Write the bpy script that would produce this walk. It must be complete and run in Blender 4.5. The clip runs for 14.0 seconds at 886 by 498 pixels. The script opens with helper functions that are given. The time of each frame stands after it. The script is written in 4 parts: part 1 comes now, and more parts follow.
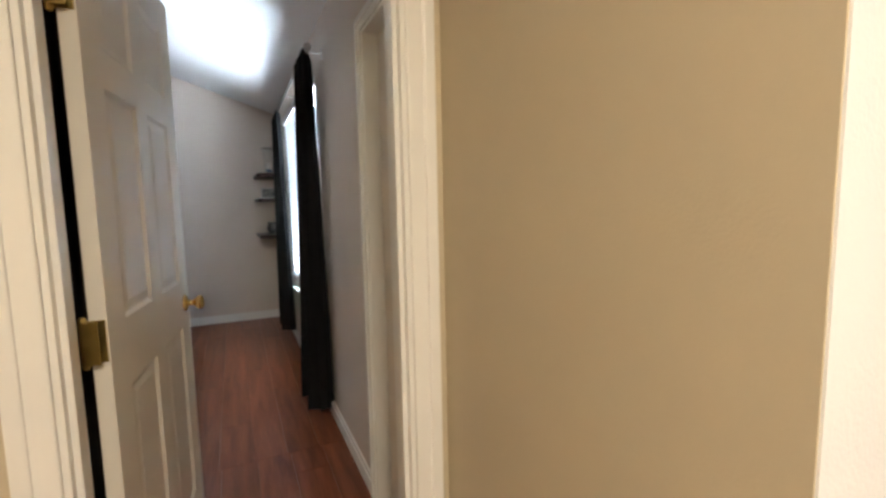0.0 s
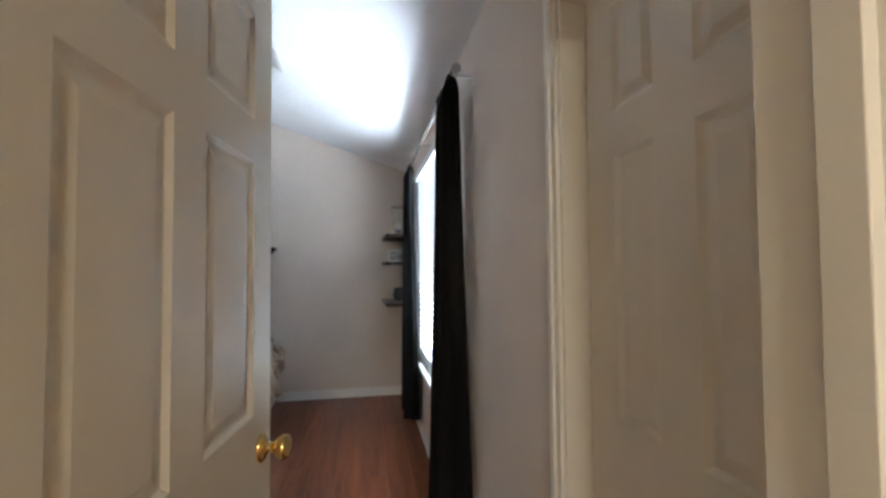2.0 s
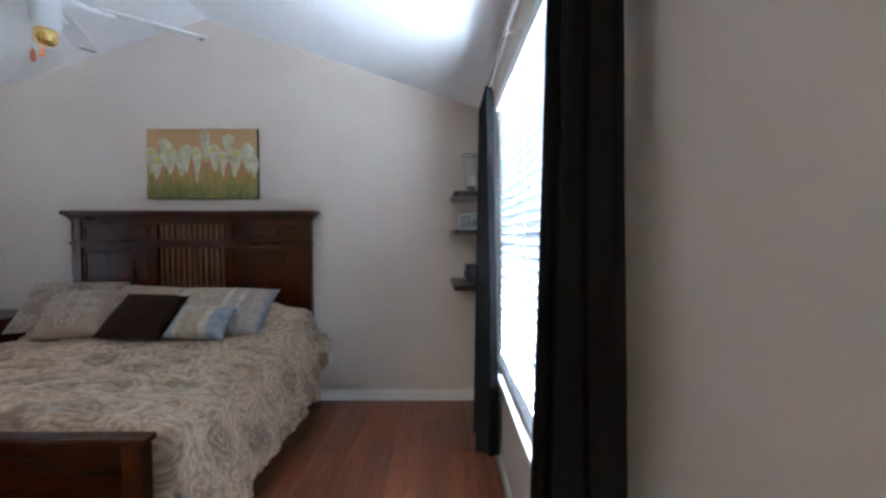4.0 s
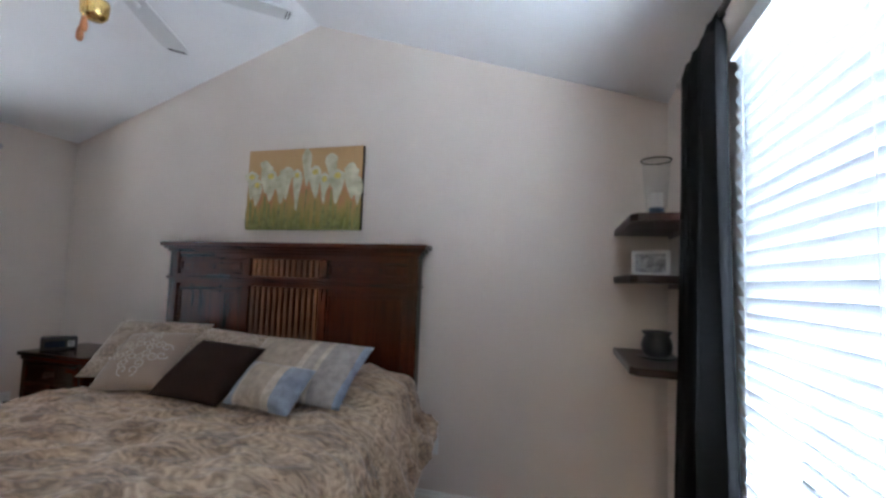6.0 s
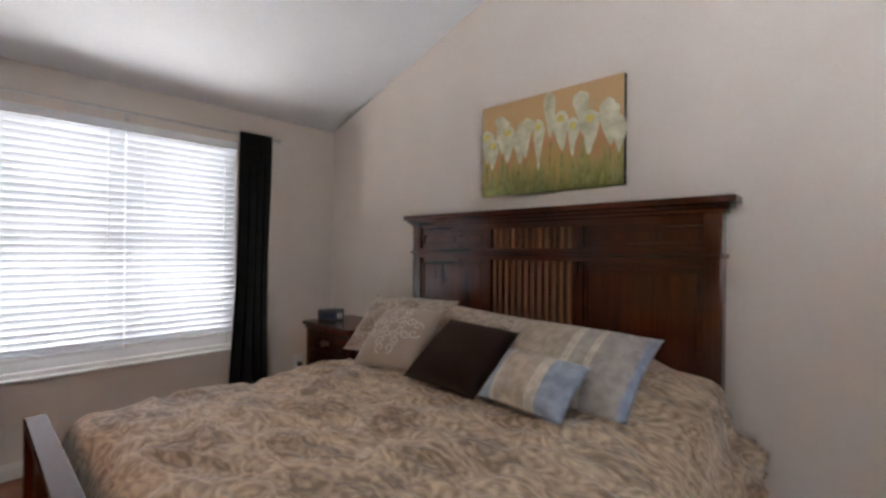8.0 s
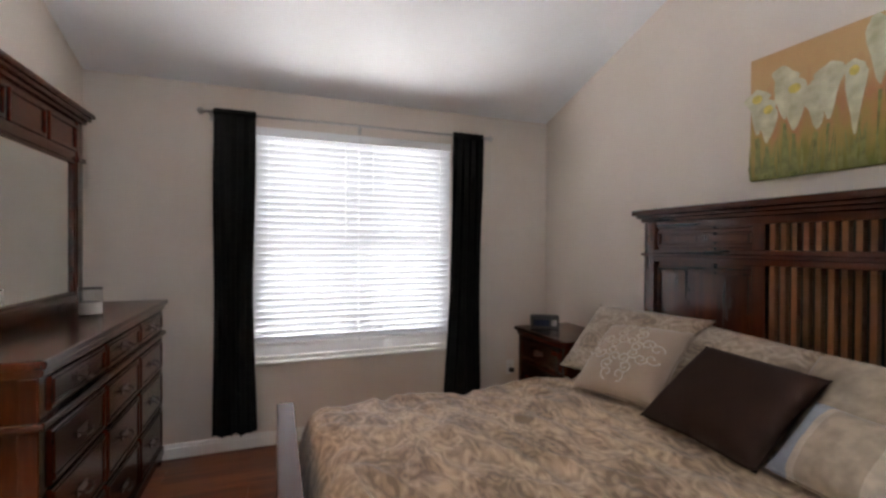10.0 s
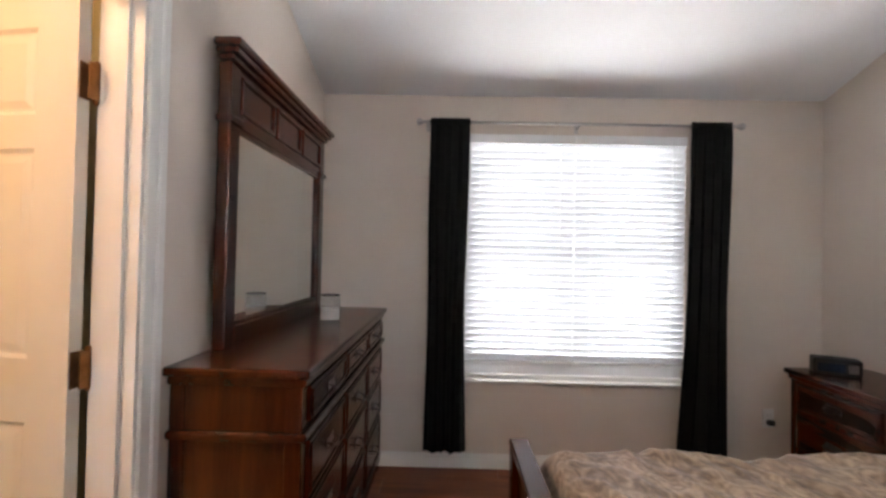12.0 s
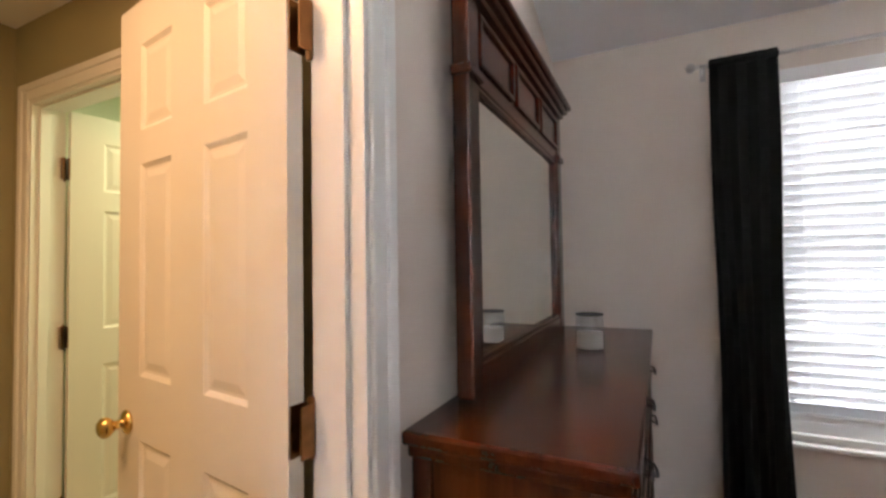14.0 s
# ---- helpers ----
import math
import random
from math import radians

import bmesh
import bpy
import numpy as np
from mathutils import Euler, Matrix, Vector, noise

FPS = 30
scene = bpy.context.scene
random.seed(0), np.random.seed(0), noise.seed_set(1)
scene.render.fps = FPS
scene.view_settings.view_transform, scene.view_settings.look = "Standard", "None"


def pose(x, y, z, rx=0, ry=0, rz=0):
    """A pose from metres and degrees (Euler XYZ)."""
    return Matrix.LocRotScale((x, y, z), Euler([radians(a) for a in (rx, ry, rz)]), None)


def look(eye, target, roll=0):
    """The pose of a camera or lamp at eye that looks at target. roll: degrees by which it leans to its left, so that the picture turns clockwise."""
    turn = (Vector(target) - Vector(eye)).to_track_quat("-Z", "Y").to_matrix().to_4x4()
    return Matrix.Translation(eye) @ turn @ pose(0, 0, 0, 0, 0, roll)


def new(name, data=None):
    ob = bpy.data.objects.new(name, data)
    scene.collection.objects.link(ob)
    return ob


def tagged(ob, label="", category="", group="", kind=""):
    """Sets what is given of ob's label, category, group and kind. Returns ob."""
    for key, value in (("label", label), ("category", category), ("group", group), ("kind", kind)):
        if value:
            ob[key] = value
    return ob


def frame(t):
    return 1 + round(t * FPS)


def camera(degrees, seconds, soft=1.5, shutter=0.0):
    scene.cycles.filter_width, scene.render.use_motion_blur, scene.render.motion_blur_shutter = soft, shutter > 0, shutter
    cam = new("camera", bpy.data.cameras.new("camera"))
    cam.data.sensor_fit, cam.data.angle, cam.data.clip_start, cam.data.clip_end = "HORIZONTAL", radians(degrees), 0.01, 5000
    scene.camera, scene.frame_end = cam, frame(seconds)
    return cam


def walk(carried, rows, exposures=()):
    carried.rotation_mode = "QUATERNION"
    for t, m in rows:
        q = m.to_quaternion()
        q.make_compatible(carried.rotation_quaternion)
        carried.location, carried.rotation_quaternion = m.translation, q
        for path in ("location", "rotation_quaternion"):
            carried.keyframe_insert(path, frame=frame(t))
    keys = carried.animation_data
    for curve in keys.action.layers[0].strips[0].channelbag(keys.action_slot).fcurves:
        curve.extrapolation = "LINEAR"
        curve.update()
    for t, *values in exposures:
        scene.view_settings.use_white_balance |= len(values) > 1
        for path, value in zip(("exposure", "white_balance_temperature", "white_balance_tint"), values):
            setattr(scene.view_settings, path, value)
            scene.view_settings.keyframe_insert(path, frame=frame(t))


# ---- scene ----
cam = camera(89.9, 14.0, soft=2.8)
PATH = [
    (0, (0.161, 0.2, 1.309), (1.004, 2.002, 1.104), -1.1),
    (0.5, (0.157, 0.355, 1.343), (0.789, 2.253, 1.304), -2.0),
    (1, (0.201, 0.568, 1.355), (0.641, 2.518, 1.436), -1.9),
    (1.5, (0.208, 0.782, 1.358), (0.603, 2.739, 1.474), -1.5),
    (2, (0.204, 1.019, 1.363), (0.553, 2.987, 1.433), -0.5),
    (2.5, (0.227, 1.27, 1.36), (0.54, 3.245, 1.34), 0.4),
    (2.7, (0.243, 1.371, 1.367), (0.53, 3.35, 1.304), 0.5),
    (4.8, (0.339, 2.574, 1.342), (0.168, 4.566, 1.278), 0.5),
    (5, (0.299, 2.659, 1.321), (0.093, 4.648, 1.311), 0.9),
    (5.5, (0.225, 2.911, 1.343), (-0.114, 4.88, 1.42), 1.5),
    (6, (0.156, 3.132, 1.34), (-0.397, 5.049, 1.481), 2.1),
    (6.5, (0.02, 3.288, 1.307), (-0.777, 5.117, 1.446), 3.1),
    (7, (-0.097, 3.371, 1.29), (-1.102, 5.097, 1.391), 3.2),
    (9.3, (-0.486, 3.676, 1.34), (-2.226, 4.661, 1.294), -1.2),
    (9.5, (-0.498, 3.693, 1.341), (-2.284, 4.592, 1.297), -0.6),
    (10, (-0.601, 3.655, 1.338), (-2.474, 4.356, 1.323), 0.3),
    (10.5, (-0.685, 3.653, 1.336), (-2.621, 4.154, 1.36), 0.4),
    (11, (-0.749, 3.638, 1.335), (-2.724, 3.947, 1.402), 0.6),
    (11.5, (-0.834, 3.556, 1.337), (-2.828, 3.693, 1.413), 1.1),
    (12, (-0.951, 3.419, 1.332), (-2.951, 3.387, 1.364), 1.2),
    (12.5, (-1.075, 3.302, 1.327), (-3.069, 3.153, 1.322), 0.8),
    (13, (-1.237, 3.206, 1.33), (-3.207, 2.86, 1.311), 0.1),
    (13.5, (-1.354, 3.146, 1.333), (-3.257, 2.533, 1.352), -1.0),
    (14, (-1.467, 3.059, 1.32), (-3.266, 2.189, 1.385), -0.9),
]
EXPOSURES = [(0, 0.6, 6200, 9), (2.5, 0.65, 6000, 9), (5.0, 0.8, 5650, 9), (6.5, 0.8, 6200, 12), (9.5, 1.08, 6950, 15), (10.5, 0.95, 6950, 15), (11.5, 1.25, 6950, 15), (14, 1.2, 6900, 15)]
walk(cam, [(t, look(eye, target, roll)) for t, eye, target, roll in PATH], EXPOSURES)

# ---- daylight and lamps ----
world = bpy.data.worlds.new("sky")
scene.world = world
world.use_nodes = True
wn = world.node_tree.nodes
sky = wn.new("ShaderNodeTexSky")
sky.sky_type = "NISHITA"
sky.sun_disc = False
sky.sun_elevation, sky.sun_rotation = radians(40), radians(200)
world.node_tree.links.new(sky.outputs[0], wn["Background"].inputs[0])
wn["Background"].inputs[1].default_value = 0.1


def area_lamp(name, at, target, w, h, watts, colour):
    d = bpy.data.lights.new(name, "AREA")
    d.shape, d.size, d.size_y, d.energy, d.color = "RECTANGLE", w, h, watts, colour
    ob = new(name, d)
    ob.matrix_world = look(at, target)
    return ob


DAY_E, DAY_W, HALL, BATH, CLOSET = 1200, 250, 42, 8.6, 7.4
area_lamp("daylight_east", (1.06, 3.88, 1.65), (0.5, 3.88, 1.65), 3.4, 2.7, DAY_E, (0.79, 0.895, 1.0))
area_lamp("daylight_west", (-4.20, 4.2, 1.45), (-3.6, 4.2, 1.50), 3.4, 2.7, DAY_W, (0.94, 0.965, 1.0))
area_lamp("daylight_side_room", (2.6, -1.2, 1.5), (1.2, 0.4, 1.3), 0.9, 1.3, 3, (0.60, 0.80, 1.0))
area_lamp("hall_lamp", (0.02, -0.9, 2.40), (0.02, -0.9, 0), 0.35, 0.35, HALL, (1.0, 0.88, 0.70))
area_lamp("bath_lamp", (-1.35, 1.95, 2.34), (-1.6, 2.0, 0), 0.6, 0.4, BATH, (1.0, 0.62, 0.34))
area_lamp("inner_room_lamp", (-3.2, 1.2, 2.3), (-3.2, 1.2, 0), 0.4, 0.4, CLOSET, (0.95, 1.0, 0.62))


# ---- materials ----
def shader(name, base, rough=0.6, metal=0.0, var=0.08, scale=6.0, bump=0.05, fine=120.0, stretch=(1, 1, 1), second=None, sheen=0.0, coat=0.0):
    """Two scales of mottling on the colour, fine relief, uneven gloss."""
    m = bpy.data.materials.new(name)
    m.use_nodes = True
    n, l = m.node_tree.nodes, m.node_tree.links
    b = n["Principled BSDF"]
    tc, mp = n.new("ShaderNodeTexCoord"), n.new("ShaderNodeMapping")
    mp.inputs["Scale"].default_value = stretch
    l.new(tc.outputs["Object"], mp.inputs[0])
    big, small = n.new("ShaderNodeTexNoise"), n.new("ShaderNodeTexNoise")
    big.inputs["Scale"].default_value, small.inputs["Scale"].default_value = scale, fine
    big.inputs["Detail"].default_value = 6
    for t in (big, small):
        l.new(mp.outputs[0], t.inputs["Vector"])
    ramp = n.new("ShaderNodeValToRGB")
    dark = [c * (1 - var) for c in base]
    lite = second or [min(1, c * (1 + var)) for c in base]
    ramp.color_ramp.elements[0].position, ramp.color_ramp.elements[1].position = 0.3, 0.7
    ramp.color_ramp.elements[0].color, ramp.color_ramp.elements[1].color = (*dark, 1), (*lite, 1)
    l.new(big.outputs[0], ramp.inputs[0])
    l.new(ramp.outputs[0], b.inputs["Base Color"])
    mr = n.new("ShaderNodeMapRange")
    mr.inputs[3].default_value, mr.inputs[4].default_value = max(0.02, rough - 0.08), min(1, rough + 0.08)
    l.new(big.outputs[0], mr.inputs[0])
    l.new(mr.outputs[0], b.inputs["Roughness"])
    b.inputs["Metallic"].default_value = metal
    b.inputs["Sheen Weight"].default_value = sheen
    b.inputs["Coat Weight"].default_value = coat
    b.inputs["Coat Roughness"].default_value = 0.15
    if rough > 0.7:
        b.inputs["Specular IOR Level"].default_value = 0.2
    if bump:
        bp = n.new("ShaderNodeBump")
        bp.inputs["Strength"].default_value, bp.inputs["Distance"].default_value = bump, 0.004
        l.new(small.outputs[0], bp.inputs["Height"])
        l.new(bp.outputs[0], b.inputs["Normal"])
    return m


def wood(name, dark, lite, axis, rough=0.3, rand=0.0, coat=0.25):
    """Streaky grain along one axis; rand varies it from piece to piece."""
    m = bpy.data.materials.new(name)
    m.use_nodes = True
    n, l = m.node_tree.nodes, m.node_tree.links
    b = n["Principled BSDF"]
    tc, mp = n.new("ShaderNodeTexCoord"), n.new("ShaderNodeMapping")
    sc = [14.0, 14.0, 14.0]
    sc["xyz".index(axis)] = 1.1
    mp.inputs["Scale"].default_value = sc
    info = n.new("ShaderNodeObjectInfo")
    off = n.new("ShaderNodeVectorMath")
    off.operation = "MULTIPLY_ADD"
    comb = n.new("ShaderNodeCombineXYZ")
    mul = n.new("ShaderNodeMath")
    mul.operation = "MULTIPLY"
    mul.inputs[1].default_value = 37.0
    l.new(info.outputs["Random"], mul.inputs[0])
    for i in range(3):
        l.new(mul.outputs[0], comb.inputs[i])
    off.inputs[1].default_value = (1, 1, 1)
    l.new(tc.outputs["Object"], off.inputs[0])
    l.new(comb.outputs[0], off.inputs[2])
    l.new(off.outputs[0], mp.inputs[0])
    a, c = n.new("ShaderNodeTexNoise"), n.new("ShaderNodeTexNoise")
    a.inputs["Scale"].default_value, a.inputs["Detail"].default_value, a.inputs["Distortion"].default_value = 1.3, 8, 0.6
    c.inputs["Scale"].default_value, c.inputs["Detail"].default_value = 9.0, 4
    for t in (a, c):
        l.new(mp.outputs[0], t.inputs["Vector"])
    mixf = n.new("ShaderNodeMath")
    mixf.operation = "MULTIPLY_ADD"
    mixf.inputs[1].default_value = 0.35
    l.new(c.outputs[0], mixf.inputs[0])
    l.new(a.outputs[0], mixf.inputs[2])
    ramp = n.new("ShaderNodeValToRGB")
    ramp.color_ramp.elements[0].position, ramp.color_ramp.elements[1].position = 0.42, 0.92
    ramp.color_ramp.elements[0].color, ramp.color_ramp.elements[1].color = (*dark, 1), (*lite, 1)
    l.new(mixf.outputs[0], ramp.inputs[0])
    hsv = n.new("ShaderNodeHueSaturation")
    mr = n.new("ShaderNodeMapRange")
    mr.inputs[3].default_value, mr.inputs[4].default_value = 1 - rand, 1 + rand
    l.new(info.outputs["Random"], mr.inputs[0])
    l.new(mr.outputs[0], hsv.inputs["Value"])
    l.new(ramp.outputs[0], hsv.inputs["Color"])
    l.new(hsv.outputs[0], b.inputs["Base Color"])
    b.inputs["Roughness"].default_value = rough
    b.inputs["Coat Weight"].default_value = coat * 0.2
    b.inputs["Coat Roughness"].default_value = 0.2
    b.inputs["Specular IOR Level"].default_value = 0.42
    bp = n.new("ShaderNodeBump")
    bp.inputs["Strength"].default_value, bp.inputs["Distance"].default_value = 0.002, 0.0005
    l.new(mixf.outputs[0], bp.inputs["Height"])
    l.new(bp.outputs[0], b.inputs["Normal"])
    return m


def paisley(name, ground, mid, light, scale=7.0, rough=0.55):
    """Woven damask: drop-shaped motifs with banded rims on a pale scrolled ground."""
    m = bpy.data.materials.new(name)
    m.use_nodes = True
    n, l = m.node_tree.nodes, m.node_tree.links
    b = n["Principled BSDF"]

    def calc(op, a, c, d=None):
        k = n.new("ShaderNodeMath")
        k.operation = op
        for i, v in enumerate((a, c, d)):
            if v is None:
                continue
            if isinstance(v, (int, float)):
                k.inputs[i].default_value = v
            else:
                l.new(v, k.inputs[i])
        return k.outputs[0]

    tc, mp = n.new("ShaderNodeTexCoord"), n.new("ShaderNodeMapping")
    mp.inputs["Scale"].default_value = (0.72, 1.25, 1.0)
    mp.inputs["Rotation"].default_value = (0, 0, radians(24))
    l.new(tc.outputs["Object"], mp.inputs[0])
    warp = n.new("ShaderNodeTexNoise")
    warp.inputs["Scale"].default_value, warp.inputs["Detail"].default_value = scale * 1.1, 2
    l.new(mp.outputs[0], warp.inputs["Vector"])
    add = n.new("ShaderNodeVectorMath")
    add.operation = "MULTIPLY_ADD"
    add.inputs[1].default_value = (0.75 / scale,) * 3
    l.new(warp.outputs["Color"], add.inputs[0])
    l.new(mp.outputs[0], add.inputs[2])

    def cells(k):
        v = n.new("ShaderNodeTexVoronoi")
        v.inputs["Scale"].default_value = k
        l.new(add.outputs[0], v.inputs["Vector"])
        return v.outputs["Distance"]

    big, small = cells(scale), cells(scale * 3.1)
    motif = n.new("ShaderNodeMapRange")
    motif.interpolation_type = "SMOOTHSTEP"
    motif.inputs[1].default_value, motif.inputs[2].default_value = 0.40, 0.47
    l.new(big, motif.inputs[0])
    rims = calc("SINE", calc("MULTIPLY", big, 34.0), 0.0)
    dots = calc("SINE", calc("MULTIPLY", small, 16.0), 0.0)
    weave = n.new("ShaderNodeTexNoise")
    weave.inputs["Scale"].default_value, weave.inputs["Detail"].default_value = 46.0, 4
    l.new(add.outputs[0], weave.inputs["Vector"])
    tone = calc("MULTIPLY_ADD", motif.outputs[0], 0.15, 0.19)
    tone = calc("MULTIPLY_ADD", rims, 0.07, tone)
    tone = calc("MULTIPLY_ADD", dots, 0.075, tone)
    tone = calc("MULTIPLY_ADD", weave.outputs[0], 0.52, tone)
    ramp = n.new("ShaderNodeValToRGB")
    e = ramp.color_ramp.elements
    e[0].position, e[0].color = 0.36, (*ground, 1)
    e[1].position, e[1].color = 0.74, (*light, 1)
    e.new(0.54).color = (*mid, 1)
    l.new(tone, ramp.inputs[0])
    l.new(ramp.outputs[0], b.inputs["Base Color"])
    gl = n.new("ShaderNodeMapRange")
    gl.inputs[3].default_value, gl.inputs[4].default_value = rough + 0.12, rough - 0.12
    l.new(tone, gl.inputs[0])
    l.new(gl.outputs[0], b.inputs["Roughness"])
    b.inputs["Sheen Weight"].default_value = 0.22
    bp = n.new("ShaderNodeBump")
    bp.inputs["Strength"].default_value, bp.inputs["Distance"].default_value = 0.5, 0.005
    l.new(tone, bp.inputs["Height"])
    l.new(bp.outputs[0], b.inputs["Normal"])
    return m


def stripes(name, tones, width, axis=0, rough=0.5):
    """Woven bands of several tones across one axis, with a faint damask in them."""
    m = bpy.data.materials.new(name)
    m.use_nodes = True
    n, l = m.node_tree.nodes, m.node_tree.links
    b = n["Principled BSDF"]
    tc, sep = n.new("ShaderNodeTexCoord"), n.new("ShaderNodeSeparateXYZ")
    l.new(tc.outputs["Object"], sep.inputs[0])
    mr = n.new("ShaderNodeMapRange")
    mr.inputs[1].default_value, mr.inputs[2].default_value = -width / 2, width / 2
    l.new(sep.outputs[axis], mr.inputs[0])
    ramp = n.new("ShaderNodeValToRGB")
    ramp.color_ramp.interpolation = "CONSTANT"
    e = ramp.color_ramp.elements
    e[0].position, e[0].color = 0.0, (*tones[0][1], 1)
    e[1].position, e[1].color = tones[1][0], (*tones[1][1], 1)
    for p, c in tones[2:]:
        e.new(p).color = (*c, 1)
    l.new(mr.outputs[0], ramp.inputs[0])
    v = n.new("ShaderNodeTexNoise")
    v.inputs["Scale"].default_value = 24
    l.new(tc.outputs["Object"], v.inputs["Vector"])
    hsv = n.new("ShaderNodeHueSaturation")
    m2 = n.new("ShaderNodeMapRange")
    m2.inputs[1].default_value, m2.inputs[2].default_value, m2.inputs[3].default_value, m2.inputs[4].default_value = 0.35, 0.65, 1.15, 0.8
    l.new(v.outputs[0], m2.inputs[0])
    l.new(m2.outputs[0], hsv.inputs["Value"])
    l.new(ramp.outputs[0], hsv.inputs["Color"])
    l.new(hsv.outputs[0], b.inputs["Base Color"])
    b.inputs["Roughness"].default_value = rough
    b.inputs["Sheen Weight"].default_value = 0.2
    return m


def glass(name, tint=(0.97, 0.98, 0.98), gloss=0.08):
    """Thin clear glass: mostly see-through, with a sharp reflection."""
    m = bpy.data.materials.new(name)
    m.use_nodes = True
    n, l = m.node_tree.nodes, m.node_tree.links
    tr, gl, mx = n.new("ShaderNodeBsdfTransparent"), n.new("ShaderNodeBsdfGlossy"), n.new("ShaderNodeMixShader")
    tr.inputs[0].default_value = (*tint, 1)
    gl.inputs["Roughness"].default_value = 0.03
    mx.inputs[0].default_value = gloss
    l.new(tr.outputs[0], mx.inputs[1])
    l.new(gl.outputs[0], mx.inputs[2])
    l.new(mx.outputs[0], n["Material Output"].inputs[0])
    return m


PAINT = shader("bedroom_wall_paint", (0.68, 0.60, 0.525), 0.75, var=0.03, scale=2.5, bump=0.12, fine=220)
TAN = shader("hall_wall_paint", (0.55, 0.472, 0.335), 0.7, var=0.03, scale=2.0, bump=0.12, fine=220)
OLIVE = shader("olive_wall_paint", (0.36, 0.33, 0.19), 0.7, var=0.04, scale=2.0, bump=0.1, fine=220)
PALE = shader("inner_room_paint", (0.66, 0.70, 0.55), 0.7, var=0.03, bump=0.08)
CEIL = shader("ceiling_paint", (0.84, 0.84, 0.84), 0.85, var=0.02, scale=3, bump=0.25, fine=160)
TRIM = shader("white_trim_paint", (0.80, 0.79, 0.75), 0.32, var=0.02, scale=5, bump=0.03, fine=60)
DOOR = shader("door_paint", (0.74, 0.70, 0.62), 0.40, var=0.025, scale=4, bump=0.05, fine=70, stretch=(1, 1, 0.15))
VINYL = shader("window_vinyl", (0.82, 0.82, 0.82), 0.35, var=0.02, bump=0.0)
BRASS = shader("polished_brass", (0.78, 0.55, 0.20), 0.18, 1.0, var=0.12, scale=25, bump=0.02)
YELLOWBRASS = shader("dull_yellow_brass", (0.38, 0.28, 0.09), 0.35, 1.0, var=0.2, scale=25, bump=0.03)
OLDBRASS = shader("aged_brass", (0.22, 0.12, 0.055), 0.35, 1.0, var=0.3, scale=30, bump=0.05)
STEEL = shader("brushed_nickel_rod", (0.50, 0.48, 0.46), 0.3, 1.0, var=0.1, scale=20)
IRON = shader("dark_iron", (0.03, 0.022, 0.018), 0.45, 0.6, var=0.2, scale=20)
# near-black for dark parts, and for shade painted behind slats and louvres
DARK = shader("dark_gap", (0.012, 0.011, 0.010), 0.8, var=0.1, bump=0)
CHERRY_X = wood("cherry_wood_lengthwise", (0.022, 0.0042, 0.0013), (0.080, 0.0150, 0.0032), "x", 0.23)
CHERRY_Y = wood("cherry_wood_deep", (0.022, 0.0042, 0.0013), (0.080, 0.0150, 0.0032), "y", 0.23)
CHERRY_Z = wood("cherry_wood_upright", (0.022, 0.0042, 0.0013), (0.080, 0.0150, 0.0032), "z", 0.23)
SLATWOOD = wood("cherry_slat", (0.085, 0.028, 0.011), (0.25, 0.095, 0.038), "z", 0.35)
ESPRESSO = wood("espresso_shelf", (0.018, 0.007, 0.006), (0.05, 0.018, 0.014), "x", 0.35)
PLANK = wood("cherry_laminate", (0.11, 0.029, 0.013), (0.28, 0.090, 0.042), "y", 0.32, rand=0.16, coat=0.2)
CURTAIN = shader("black_curtain_cloth", (0.0085, 0.0085, 0.009), 0.9, var=0.2, scale=30, bump=0.25, fine=400)
QUILT = paisley("paisley_damask", (0.185, 0.122, 0.076), (0.36, 0.248, 0.160), (0.55, 0.405, 0.270), 4.8)
SHAM = paisley("grey_damask", (0.20, 0.142, 0.098), (0.33, 0.245, 0.175), (0.47, 0.37, 0.275), 8.0)
TAUPE = shader("taupe_satin", (0.37, 0.270, 0.200), 0.45, var=0.06, scale=8, bump=0.15, fine=300, sheen=0.2)
EMBROID = shader("pale_embroidery", (0.58, 0.51, 0.43), 0.5, var=0.1, scale=40, bump=0.3)
BROWN = shader("brown_velvet", (0.026, 0.011, 0.007), 0.9, var=0.15, scale=12, bump=0.25, fine=300, sheen=0.0)
BLUEBAND = stripes("banded_satin", [(0, (0.26, 0.30, 0.36)), (0.2, (0.52, 0.43, 0.33)), (0.25, (0.40, 0.31, 0.22)), (0.58, (0.52, 0.43, 0.33)), (0.68, (0.25, 0.285, 0.34))], 0.46)
SHAMBAND = stripes("banded_sham", [(0, (0.36, 0.28, 0.20)), (0.56, (0.50, 0.42, 0.32)), (0.61, (0.34, 0.29, 0.24)), (0.70, (0.50, 0.42, 0.32)), (0.74, (0.31, 0.27, 0.235)), (0.95, (0.24, 0.29, 0.37))], 0.72)
SHEET = shader("mattress_ticking", (0.55, 0.55, 0.55), 0.8, var=0.03)
BLACKPL = shader("black_plastic", (0.008, 0.008, 0.009), 0.5, var=0.1, bump=0.02)
CLEAR = glass("clear_glass")
WAX = shader("white_wax", (0.78, 0.74, 0.68), 0.5, var=0.04, scale=20, bump=0.05)
BLUEGLASS = shader("blue_glass_pebbles", (0.10, 0.17, 0.28), 0.2, var=0.4, scale=60, bump=0.3)
CERAMIC = shader("dark_glazed_ceramic", (0.028, 0.030, 0.036), 0.3, var=0.3, scale=14, bump=0.1)
FANWHITE = shader("fan_white_enamel", (0.78, 0.78, 0.78), 0.35, var=0.02)
AMBER = shader("orange_wood_fob", (0.62, 0.24, 0.10), 0.35, var=0.2, scale=30)
